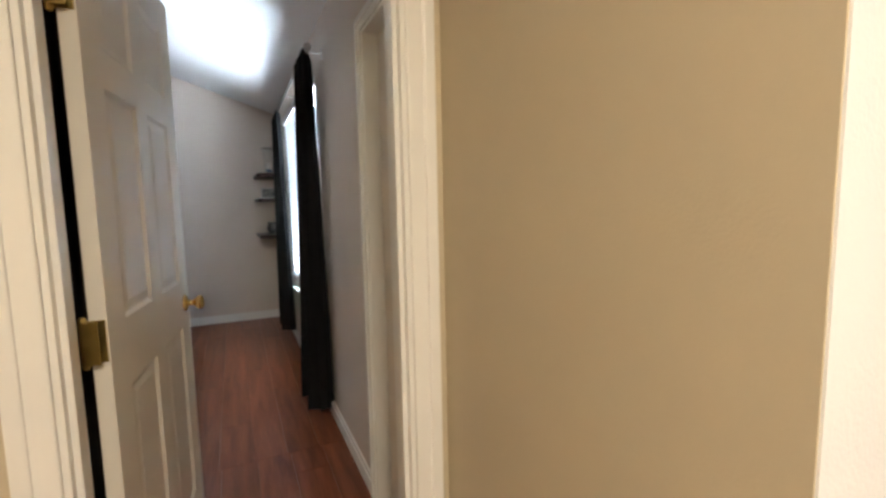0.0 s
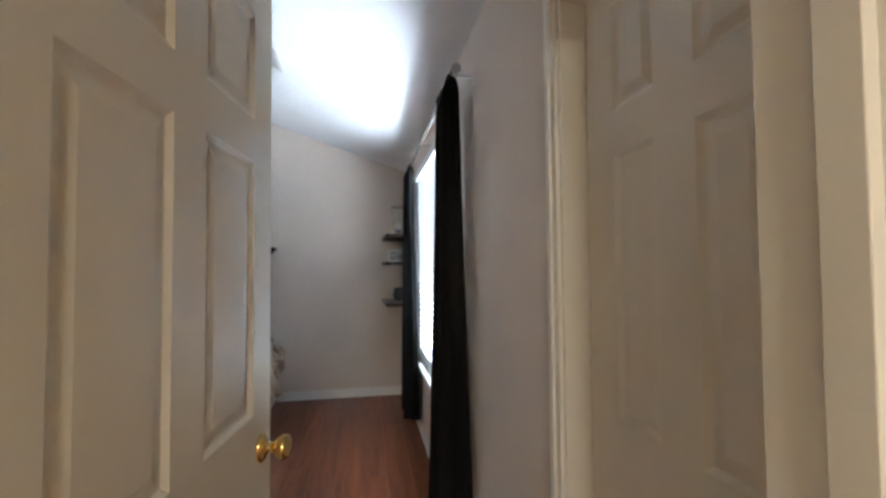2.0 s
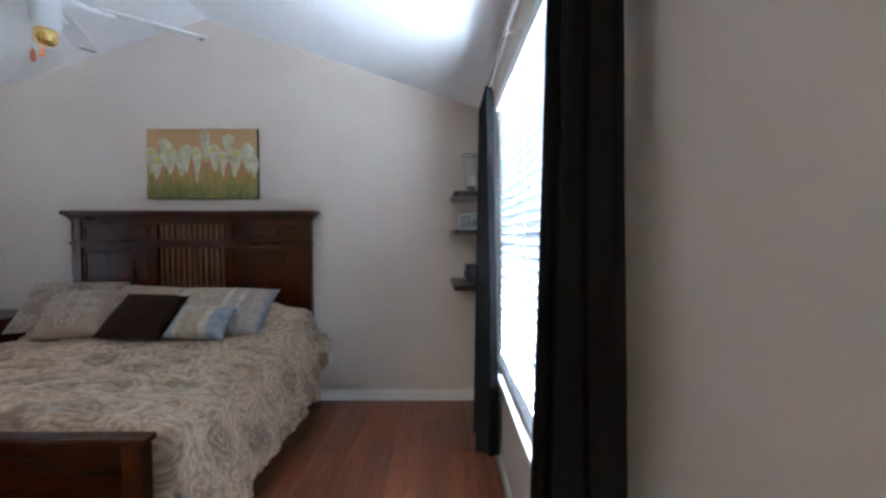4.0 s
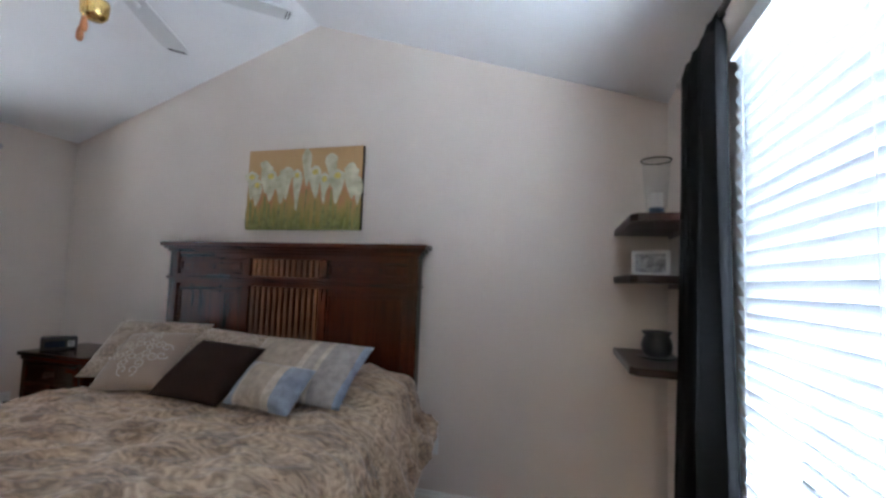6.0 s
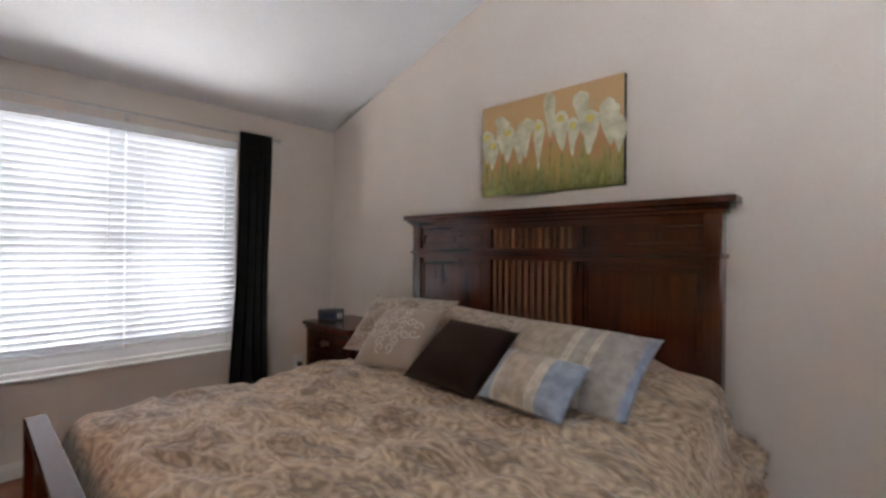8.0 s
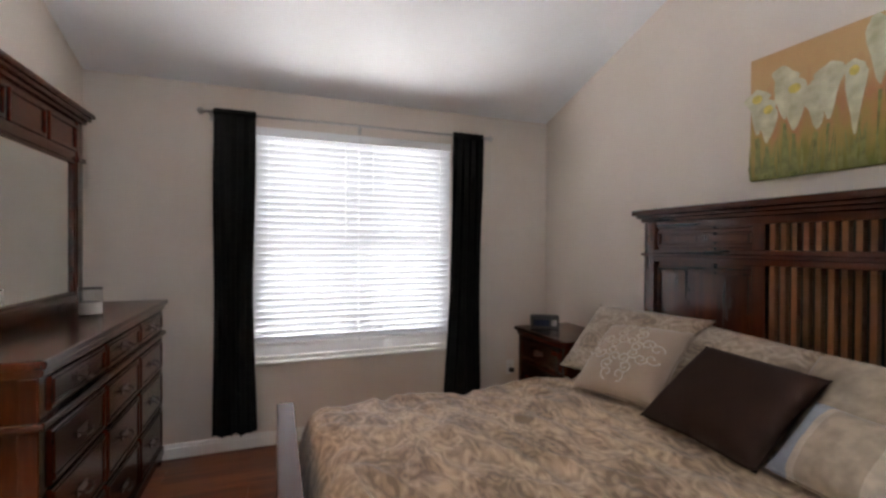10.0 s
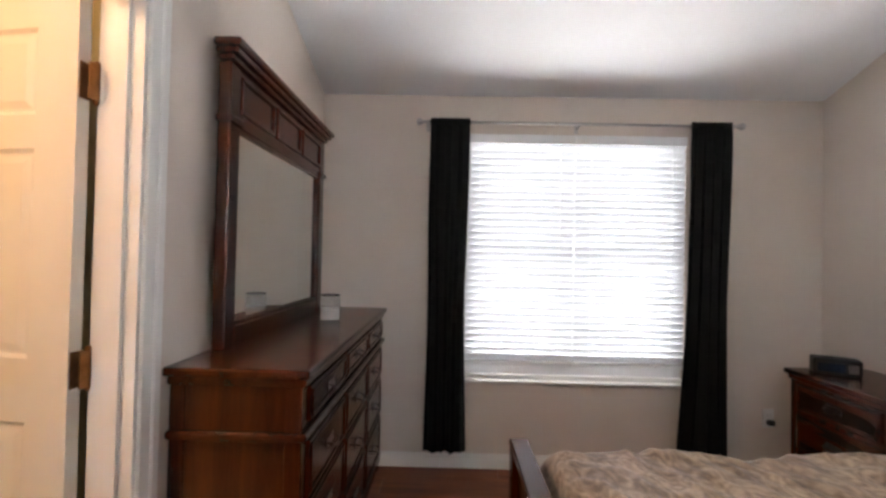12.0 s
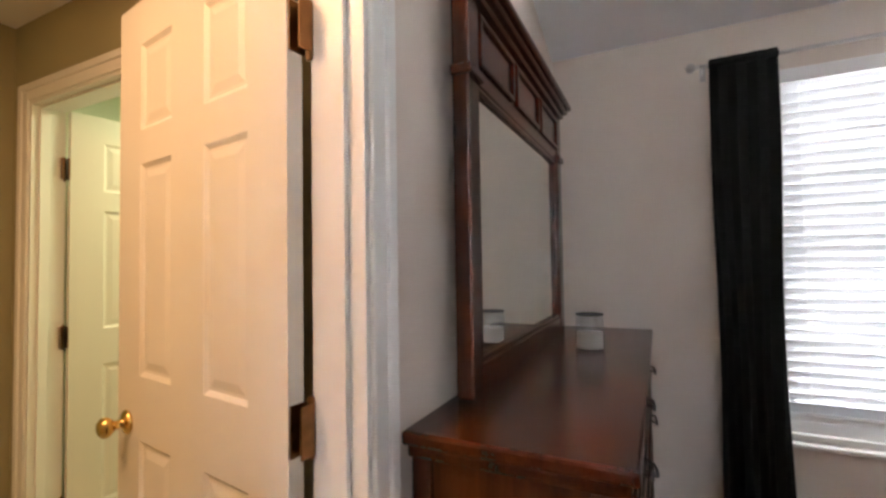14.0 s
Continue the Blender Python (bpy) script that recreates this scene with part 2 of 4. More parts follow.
PHOTO = shader("grey_photo_print", (0.32, 0.34, 0.34), 0.4, var=0.6, scale=30, bump=0, second=(0.6, 0.61, 0.6))
PLASTIC = shader("white_plastic", (0.74, 0.73, 0.70), 0.4, var=0.02, bump=0)
GRILLE = shader("vent_enamel", (0.60, 0.59, 0.57), 0.45, var=0.05)

MIRROR = bpy.data.materials.new("silvered_mirror")
MIRROR.use_nodes = True
_b = MIRROR.node_tree.nodes["Principled BSDF"]
_b.inputs["Base Color"].default_value = (0.80, 0.83, 0.80, 1)
_b.inputs["Metallic"].default_value, _b.inputs["Roughness"].default_value = 1.0, 0.015

# blind slats let part of the daylight through
SLAT = bpy.data.materials.new("white_blind_slat")
SLAT.use_nodes = True
_n, _l = SLAT.node_tree.nodes, SLAT.node_tree.links
_b = _n["Principled BSDF"]
_b.inputs["Base Color"].default_value, _b.inputs["Roughness"].default_value = (0.70, 0.71, 0.73, 1), 0.45
_t, _m = _n.new("ShaderNodeBsdfTranslucent"), _n.new("ShaderNodeMixShader")
_t.inputs[0].default_value = (0.82, 0.85, 0.88, 1)
_m.inputs[0].default_value = 0.12
_l.new(_b.outputs[0], _m.inputs[1])
_l.new(_t.outputs[0], _m.inputs[2])
_l.new(_m.outputs[0], _n["Material Output"].inputs[0])

# painted canvas ground: warm ochre above, green grass below, in brush strokes
CANVAS = bpy.data.materials.new("painted_canvas")
CANVAS.use_nodes = True
_n, _l = CANVAS.node_tree.nodes, CANVAS.node_tree.links
_b = _n["Principled BSDF"]
_tc, _sep, _no, _mp = _n.new("ShaderNodeTexCoord"), _n.new("ShaderNodeSeparateXYZ"), _n.new("ShaderNodeTexNoise"), _n.new("ShaderNodeMapping")
_mp.inputs["Scale"].default_value = (1, 1, 0.3)
_l.new(_tc.outputs["Object"], _mp.inputs[0])
_l.new(_tc.outputs["Object"], _sep.inputs[0])
_l.new(_mp.outputs[0], _no.inputs["Vector"])
_no.inputs["Scale"].default_value, _no.inputs["Detail"].default_value = 22, 6
_ma = _n.new("ShaderNodeMath")
_ma.operation = "MULTIPLY_ADD"
_ma.inputs[1].default_value = 0.42
_l.new(_no.outputs[0], _ma.inputs[0])
_l.new(_sep.outputs["Z"], _ma.inputs[2])
_r = _n.new("ShaderNodeValToRGB")
_e = _r.color_ramp.elements
_e[0].position, _e[0].color = 0.10, (0.07, 0.09, 0.02, 1)
_e[1].position, _e[1].color = 0.95, (0.52, 0.30, 0.13, 1)
for _p, _c in ((0.22, (0.20, 0.20, 0.04, 1)), (0.36, (0.42, 0.28, 0.08, 1)), (0.48, (0.50, 0.22, 0.10, 1)), (0.62, (0.55, 0.34, 0.15, 1))):
    _e.new(_p).color = _c
_l.new(_ma.outputs[0], _r.inputs[0])
_l.new(_r.outputs[0], _b.inputs["Base Color"])
_b.inputs["Roughness"].default_value = 0.55
PETAL = shader("cream_petal_paint", (0.58, 0.54, 0.32), 0.5, var=0.3, scale=14, bump=0.6, fine=60, second=(0.72, 0.68, 0.50))
THROAT = shader("yellow_petal_paint", (0.62, 0.50, 0.12), 0.5, var=0.25, scale=30, bump=0.4)
STEM = shader("green_stem_paint", (0.24, 0.235, 0.075), 0.5, var=0.35, scale=25, bump=0.4)


# ---- building blocks ----
def box(bm, x0, x1, y0, y1, z0, z1, bevel=0.0):
    vs = [bm.verts.new((x, y, z)) for z in (z0, z1) for y in (y0, y1) for x in (x0, x1)]
    fs = [bm.faces.new([vs[i] for i in q]) for q in ((0, 2, 3, 1), (4, 5, 7, 6), (0, 1, 5, 4), (2, 6, 7, 3), (0, 4, 6, 2), (1, 3, 7, 5))]
    if bevel:
        es = list({e for f in fs for e in f.edges})
        bmesh.ops.bevel(bm, geom=es, offset=bevel, segments=2, profile=0.5, affect="EDGES")
    return bm


def boxes(*specs, bevel=0.0):
    bm = bmesh.new()
    for s in specs:
        box(bm, *s, bevel=bevel)
    return bm


def lathe(bm, profile, centre=(0, 0, 0), axis="z", seg=24):
    """Turn a profile of (radius, height) round an axis."""
    rings = []
    for r, h in profile:
        ring = []
        for i in range(seg):
            a = 2 * math.pi * i / seg
            p = (r * math.cos(a), r * math.sin(a), h)
            if axis == "x":
                p = (p[2], p[0], p[1])
            elif axis == "y":
                p = (p[1], p[2], p[0])
            ring.append(bm.verts.new([a_ + b_ for a_, b_ in zip(p, centre)]))
        rings.append(ring)
    for a, b in zip(rings, rings[1:]):
        for i in range(seg):
            bm.faces.new((a[i], a[(i + 1) % seg], b[(i + 1) % seg], b[i]))
    for ring, flip in ((rings[0], True), (rings[-1], False)):
        bm.faces.new(ring[::-1] if flip else ring)
    return bm


def prism(bm, pts, y0, y1):
    """A polygon in x, z pushed out along y."""
    a, b = [bm.verts.new((x, y0, z)) for x, z in pts], [bm.verts.new((x, y1, z)) for x, z in pts]
    n = len(pts)
    bm.faces.new(a)
    bm.faces.new(b[::-1])
    for i in range(n):
        bm.faces.new((a[i], b[i], b[(i + 1) % n], a[(i + 1) % n]))
    return bm


def tube(bm, pts, r, seg=8):
    """A round bar through points; r may be one radius or one for each point."""
    rr = r if isinstance(r, (list, tuple)) else [r] * len(pts)
    pts = [Vector(p) for p in pts]
    rings = []
    for i, p in enumerate(pts):
        d = (pts[min(i + 1, len(pts) - 1)] - pts[max(i - 1, 0)]).normalized()
        u = d.cross(Vector((0.31, 0.2, 0.93))).normalized()
        v = d.cross(u)
        rings.append([bm.verts.new(p + rr[i] * (math.cos(a) * u + math.sin(a) * v)) for a in [2 * math.pi * k / seg for k in range(seg)]])
    for a, b in zip(rings, rings[1:]):
        for i in range(seg):
            bm.faces.new((a[i], a[(i + 1) % seg], b[(i + 1) % seg], b[i]))
    bm.faces.new(rings[0][::-1])
    bm.faces.new(rings[-1])
    return bm


def mesh_of(name, bm, material, smooth=False):
    bmesh.ops.recalc_face_normals(bm, faces=bm.faces)
    me = bpy.data.meshes.new(name)
    bm.to_mesh(me)
    bm.free()
    me.materials.append(material)
    if smooth:
        me.shade_smooth()
    return me


def part(name, bm, material, parent, label="", smooth=False):
    ob = new(name, mesh_of(name, bm, material, smooth))
    ob.parent = parent
    if label:
        ob["label"] = label
    return ob


def thing(name, at, label, category, turn=0.0, group="", kind=""):
    ob = new(name)
    ob.matrix_world = pose(*at, 0, 0, turn)
    ob.empty_display_size = 0.1
    return tagged(ob, label, category, group, kind)


def structure(name, bm, material, label, category, smooth=False):
    return tagged(new(name, mesh_of(name, bm, material, smooth)), label, category, "", "structure")


# ---- the shell: x east, y north ----
EAST, WEST, NORTH, SOUTH = 0.66, -3.78, 5.76, 2.59
EAVE, RIDGE, RIDGE_X = 2.36, 3.09, -1.56
T = 0.12
WA = (3.10, 4.66, 0.56, 2.12)   # east window
WB = (3.50, 4.90, 0.56, 2.12)   # west window
CL = (1.38, 2.0, 2.0)         # closet opening in the east wall
DA = (-0.17, 0.56, 2.05)        # entry opening
DB = (-2.135, -1.365, 2.05)     # bath opening
EN0, EN1 = 1.235, 1.35          # entry wall
HALL_X = 0.648                  # hall side wall
DW = (0.64, 1.40, 2.05)         # inner doorway in the bath's west wall
BATH_W, BATH_S = -2.40, 0.50

structure("floor_base", boxes((-4.6, 3.4, -2.2, 6.2, -0.12, -0.012)), DARK, "dark underlay below the laminate floor", "floor")
structure("wall_north", prism(bmesh.new(), [(WEST - T, 0), (EAST + T, 0), (EAST + T, EAVE - 0.03), (RIDGE_X, RIDGE + 0.01), (WEST - T, EAVE - 0.03)], NORTH, NORTH + T),
          PAINT, "beige painted gable wall behind the bed", "wall")
structure("wall_east", boxes((EAST, EAST + T, EN1, CL[0], 0, 2.45), (EAST, EAST + T, CL[0], CL[1], CL[2], 2.45), (EAST, EAST + T, CL[1], WA[0], 0, 2.45),
                             (EAST, EAST + T, WA[0], WA[1], 0, WA[2]), (EAST, EAST + T, WA[0], WA[1], WA[3], 2.45), (EAST, EAST + T, WA[1], NORTH + T, 0, 2.45)),
          PAINT, "beige painted wall with a wide window", "wall")
structure("wall_west", boxes((WEST - T, WEST, SOUTH - T, WB[0], 0, 2.45), (WEST - T, WEST, WB[0], WB[1], 0, WB[2]), (WEST - T, WEST, WB[0], WB[1], WB[3], 2.45),
                             (WEST - T, WEST, WB[1], NORTH + T, 0, 2.45)), PAINT, "beige painted wall with a curtained window", "wall")


def slope(x):
    return RIDGE - abs(x - RIDGE_X) * (RIDGE - EAVE) / (EAST - RIDGE_X)


bm = bmesh.new()
box(bm, WEST - T, DB[0], SOUTH - T, SOUTH, 0, 2.2)
box(bm, DB[1], -0.30, SOUTH - T, SOUTH, 0, 2.2)
box(bm, DB[0], DB[1], SOUTH - T, SOUTH, DB[2], 2.2)
structure("wall_south", bm, PAINT, "beige painted wall behind the dresser", "wall")
ALC_Y = 2.28
bm = bmesh.new()
prism(bm, [(WEST - T, 2.2), (-0.30, 2.2), (-0.30, slope(-0.3)), (RIDGE_X, RIDGE + 0.01), (WEST - T, EAVE - 0.03)], SOUTH - T, SOUTH)
structure("wall_south_gable", bm, PAINT, "beige painted gable above the doors", "wall")
structure("wall_alcove", boxes((-0.40, -0.30, EN1, SOUTH - T, 0, 2.75)), PAINT, "plain beige wall beside the entry door", "wall")
structure("wall_entry", boxes((-0.95, DA[0], EN0, EN1, 0, 2.45), (DA[1], EAST + T, EN0, EN1, 0, 2.45), (DA[0], DA[1], EN0, EN1, DA[2], 2.45)), TAN, "tan painted hall wall round the bedroom door", "wall")
structure("wall_hall_corner", boxes((HALL_X, HALL_X + 0.11, 0.413, EN0, 0, 2.45)), TAN, "tan painted hall wall ending at an open corner", "wall")
structure("wall_side_room", boxes((HALL_X + 0.003, 3.2, 0.41, 0.53, 0, 2.45)), CEIL, "pale wall of the side room", "wall")
structure("wall_hall_south", boxes((-0.95, 3.3, -1.5, -1.4, 0, 2.45)), TAN, "plain tan wall closing the hall", "wall")
structure("wall_hall_west", boxes((-0.95, -0.85, -1.4, SOUTH - T, 0, 2.45)), TAN, "plain tan wall at the hall's end", "wall")
structure("wall_hall_east", boxes((3.2, 3.3, -1.4, EN1, 0, 2.45)), CEIL, "pale wall beyond the hall", "wall")
structure("ceiling_hall", boxes((-0.95, 3.3, -1.5, SOUTH - T, 2.45, 2.5)), CEIL, "flat white hall ceiling", "ceiling")
structure("ceiling_alcove", boxes((-0.30, EAST, EN1, ALC_Y, 2.362, 2.449)), CEIL, "flat white ceiling over the entry", "ceiling")


def roof_slab(xa, xb, y0):
    bm = bmesh.new()
    prism(bm, [(xa, slope(xa)), (xb, slope(xb)), (xb, slope(xb) + 0.12), (xa, slope(xa) + 0.12)], y0, NORTH + T)
    return bm


structure("ceiling_east", roof_slab(EAST + T, RIDGE_X, ALC_Y), CEIL, "white vaulted ceiling sloping to the window wall", "ceiling")
structure("ceiling_west", roof_slab(RIDGE_X, WEST - T, SOUTH - T), CEIL, "white vaulted ceiling sloping over the dresser", "ceiling")
structure("wall_alcove_gable", prism(bmesh.new(), [(-0.40, 2.451), (EAST, 2.451), (EAST, 2.46), (-0.40, slope(-0.4))], ALC_Y - 0.1, ALC_Y), CEIL, "white gable above the entry", "wall")
structure("wall_closet", boxes((EAST + T, 1.6, EN0, EN1, 0, 2.44), (EAST + T, 1.5, CL[1] + 0.02, CL[1] + 0.12, 0, 2.44), (1.5, 1.6, EN1, CL[1] + 0.12, 0, 2.44)), PAINT, "plain closet walls", "wall")
# bath and the room behind it
structure("wall_bath_west", boxes((BATH_W - T, BATH_W, BATH_S - T, DW[0], 0, 2.40), (BATH_W - T, BATH_W, DW[1], SOUTH - T, 0, 2.40), (BATH_W - T, BATH_W, DW[0], DW[1], DW[2], 2.40)),
          OLIVE, "olive painted wall with a white doorway", "wall")
structure("wall_bath_south", boxes((BATH_W, -0.95, BATH_S - T, BATH_S, 0, 2.40)), OLIVE, "olive painted bathroom wall", "wall")
structure("ceiling_bath", boxes((-4.3, -0.95, 0.2, SOUTH - T, 2.40, 2.45)), CEIL, "flat white bathroom ceiling", "ceiling")
structure("wall_inner_room", boxes((-4.3, -4.2, 0.2, SOUTH - T, 0, 2.40), (-4.2, BATH_W - T, 0.2, 0.3, 0, 2.40), (-4.2, BATH_W - T, 1.95, 2.05, 0, 2.40)),
          PALE, "pale green wall of the inner room", "wall")
structure("floor_bath", boxes((-4.3, -0.95, 0.2, SOUTH - T, -0.012, 0.0)), shader("bath_tile", (0.42, 0.36, 0.28), 0.35, var=0.1), "tan tiled bathroom floor", "floor")

# baseboards
def baseboard(name, x0, x1, y0, y1, axis):
    """axis: the way out of the wall, as +x, -x, +y or -y."""
    bm = boxes((x0, x1, y0, y1, 0, 0.066))
    t = 0.006
    cut = {"+x": (x0, x1 - t, y0, y1), "-x": (x0 + t, x1, y0, y1), "+y": (x0, x1, y0, y1 - t), "-y": (x0, x1, y0 + t, y1)}[axis]
    box(bm, *cut, 0.066, 0.09)
    structure(name, bm, TRIM, "white painted baseboard", "baseboard")


baseboard("baseboard", WEST, EAST, NORTH - 0.014, NORTH, "-y")
baseboard("baseboard", EAST - 0.014, EAST, CL[1] + 0.045, NORTH - 0.014, "-x")
baseboard("baseboard", WEST, WEST + 0.014, SOUTH + 0.014, NORTH - 0.014, "+x")
baseboard("baseboard", WEST, DB[0] - 0.08, SOUTH, SOUTH + 0.014, "+y")
baseboard("baseboard", HALL_X - 0.014, HALL_X, 0.41, EN0 - 0.02, "-x")
baseboard("baseboard", HALL_X, 3.2, 0.396, 0.41, "-y")


# ---- doors, frames ----
def casing(bm, plane, out, a0, a1, top, axis, w=0.075):
    """Stepped casing round an opening, on the face at plane, towards out (+1 or -1)."""
    for lo, hi, d in ((0.0, w, 0.012), (w * 0.55, w - 0.002, 0.019)):
        p0, p1 = sorted((plane, plane + out * d))
        for s in ((a0 - hi, a0 - lo, 0, top + hi), (a1 + lo, a1 + hi, 0, top + hi), (a0 - lo, a1 + lo, top + lo, top + hi)):
            if axis == "y":
                box(bm, s[0], s[1], p0, p1, s[2], s[3], 0.005)
            else:
                box(bm, p0, p1, s[0], s[1], s[2], s[3], 0.005)


def jamb(bm, p0, p1, a0, a1, top, axis, stop):
    """Lining boards of an opening and the stop that the door shuts against."""
    for d, q0, q1 in ((0.018, p0 - 0.002, p1 + 0.002), (0.030, stop, stop + 0.035)):
        for s in ((a0, a0 + d, 0, top), (a1 - d, a1, 0, top), (a0 + d, a1 - d, top - d, top)):
            if axis == "y":
                box(bm, s[0], s[1], q0, q1, s[2], s[3], 0.0015)
            else:
                box(bm, q0, q1, s[0], s[1], s[2], s[3], 0.0015)


def door_frame(name, p0, p1, a0, a1, top, axis, stop, faces, mat=TRIM):
    bm = bmesh.new()
    jamb(bm, p0, p1, a0, a1, top, axis, stop)
    for plane, out in faces:
        casing(bm, plane, out, a0 + 0.006, a1 - 0.006, top - 0.006, axis)
    return structure(name, bm, mat, "white painted moulded door casing", "door frame")


door_frame("door_frame_1", EN0, EN1, DA[0], DA[1], DA[2], "y", EN0 + 0.02, ((EN0, -1),))
# the closet opening runs into the corner: casing and lining on one side and over the head only
bm = boxes((EAST - 0.002, EAST + T, CL[1] - 0.018, CL[1], 0, CL[2]), (EAST - 0.002, EAST + T, CL[0], CL[1] - 0.018, CL[2] - 0.018, CL[2]), bevel=0.0015)
for lo, hi, dep in ((-0.006, 0.045, 0.012), (0.018, 0.043, 0.018)):
    box(bm, EAST - dep, EAST, CL[1] + lo, CL[1] + hi, 0, CL[2] + hi, 0.004)
    box(bm, EAST - dep, EAST, CL[0], CL[1] + lo, CL[2] + lo, CL[2] + hi, 0.004)
structure("door_frame_2", bm, TRIM, "white painted moulded closet casing", "door frame")
door_frame("door_frame_3", SOUTH - T, SOUTH, DB[0], DB[1], DB[2], "y", SOUTH - 0.07, ((SOUTH, 1), (SOUTH - T, -1)))
door_frame("door_frame_4", BATH_W - T, BATH_W, DW[0], DW[1], DW[2], "x", BATH_W - 0.06, ((BATH_W, 1),))


def six_panel_door(name, hinge, turn, w, label, handed=1, knob=True, knob_z=0.92, h=2.02, hinges=True, flip=1, old=None):
    """A leaf that hangs on its local origin and runs along +x; its thickness lies on the side flip of y = 0."""
    d = thing(name, (hinge[0], hinge[1], 0.012), label, "door", turn, kind="structure")
    th = 0.035
    y0, y1 = (0, th) if flip > 0 else (-th, 0)
    st, mid = (0.112, 0.10) if old is None else (0.130, 0.150)
    pw = (w - 2 * st - mid) / 2
    rows = ((0.235, 0.865), (1.03, 1.58), (1.67, 1.90))
    bm = boxes((0.004, st, y0, y1, 0, h), (w - st, w, y0, y1, 0, h), (st + pw, w - st - pw, y0, y1, 0, h))
    zs = [0.0] + [z for r in rows for z in r] + [h]
    for a in (st, w - st - pw):
        for k in range(0, len(zs), 2):
            box(bm, a, a + pw, y0, y1, zs[k], zs[k + 1])
    part("leaf", bm, DOOR, d)
    for z0, z1 in rows:
        for a in (st, w - st - pw):
            bm = bmesh.new()
            # sloped moulding, sunk ground and raised field on both faces
            for side in (0, 1):
                f = y1 if side else y0
                s = 1 if side else -1
                def ring(i, dep):
                    return [bm.verts.new((x, f - s * dep, z)) for x, z in ((a + i, z0 + i), (a + pw - i, z0 + i), (a + pw - i, z1 - i), (a + i, z1 - i))]
                rs = [ring(0, 0.0005), ring(0.011, 0.007), ring(0.018, 0.007), ring(0.038, 0.003)]
                for p, q in zip(rs, rs[1:]):
                    for i in range(4):
                        bm.faces.new((p[i], p[(i + 1) % 4], q[(i + 1) % 4], q[i]))
                bm.faces.new(rs[-1])
            part("panel", bm, DOOR, d)
    if knob:
        for s, f in ((1, y1), (-1, y0)):
            bm = lathe(bmesh.new(), [(0.001, 0), (0.031, 0), (0.033, 0.004), (0.026, 0.010), (0.012, 0.014), (0.011, 0.030), (0.020, 0.038), (0.027, 0.048), (0.026, 0.058), (0.016, 0.066), (0.004, 0.067)], axis="y", seg=20)
            for v in bm.verts:
                v.co = Vector((v.co.x + w - 0.062, f + s * v.co.y, v.co.z + knob_z))
            part("knob", bm, BRASS, d, "polished brass door knob", True)
        part("latch_plate", boxes((w - 0.001, w + 0.002, y0 + 0.006, y1 - 0.006, knob_z - 0.03, knob_z + 0.03)), BRASS, d)
    if hinges:
        for z in (0.25, 1.005, 1.76):
            yk = y0 - 0.004 if flip > 0 else y1 + 0.004
            k = -1 if flip > 0 else 1
            bm = tube(bmesh.new(), [(-0.008, yk + k * 0.003, z - 0.05), (-0.008, yk + k * 0.003, z + 0.05)], 0.008, 12)
            lathe(bm, [(0.001, 0.05), (0.009, 0.05), (0.006, 0.058), (0.001, 0.06)], (-0.008, yk + k * 0.003, z), seg=8)
            lathe(bm, [(0.001, -0.06), (0.006, -0.058), (0.009, -0.05), (0.001, -0.05)], (-0.008, yk + k * 0.003, z), seg=8)
            box(bm, 0.000, 0.0035, min(yk, yk - k * 0.036), max(yk, yk - k * 0.036), z - 0.048, z + 0.048, 0.001)
            box(bm, -0.022, -0.019, min(yk, yk - k * 0.030), max(yk, yk - k * 0.030), z - 0.048, z + 0.048, 0.001)
            for sz in (-0.03, 0.0, 0.03):
                lathe(bm, [(0.001, -0.0008), (0.004, -0.0008), (0.003, 0.0), (0.001, 0.0)], (-0.0002, yk - k * 0.022, z + sz), axis="x", seg=8)
            part("hinge", bm, old or YELLOWBRASS, d, "tarnished brass butt hinge")
    return d


six_panel_door("door_1", (-0.145, 1.40), 83.0, 0.755, "white six-panel entry door standing open", knob_z=0.945, flip=-1)
d2 = six_panel_door("door_2", (EAST + 0.060, CL[1] - 0.021), -90.0, 0.590, "white six-panel closet door standing shut", knob=False, hinges=False, h=1.965)
part("flush_pull", boxes((0.535, 0.55, -0.003, 0.0, 0.92, 0.98), bevel=0.001), OLDBRASS, d2, "small brass edge pull")
six_panel_door("door_3", (-2.108, 2.458), -98.5, 0.745, "white six-panel bathroom door standing open", knob_z=0.90, flip=1, old=OLDBRASS)
six_panel_door("door_4", (BATH_W - T - 0.005, DW[0] + 0.02), 172.0, 0.74, "white six-panel door opened into the inner room", knob_z=0.92, flip=-1, old=OLDBRASS)


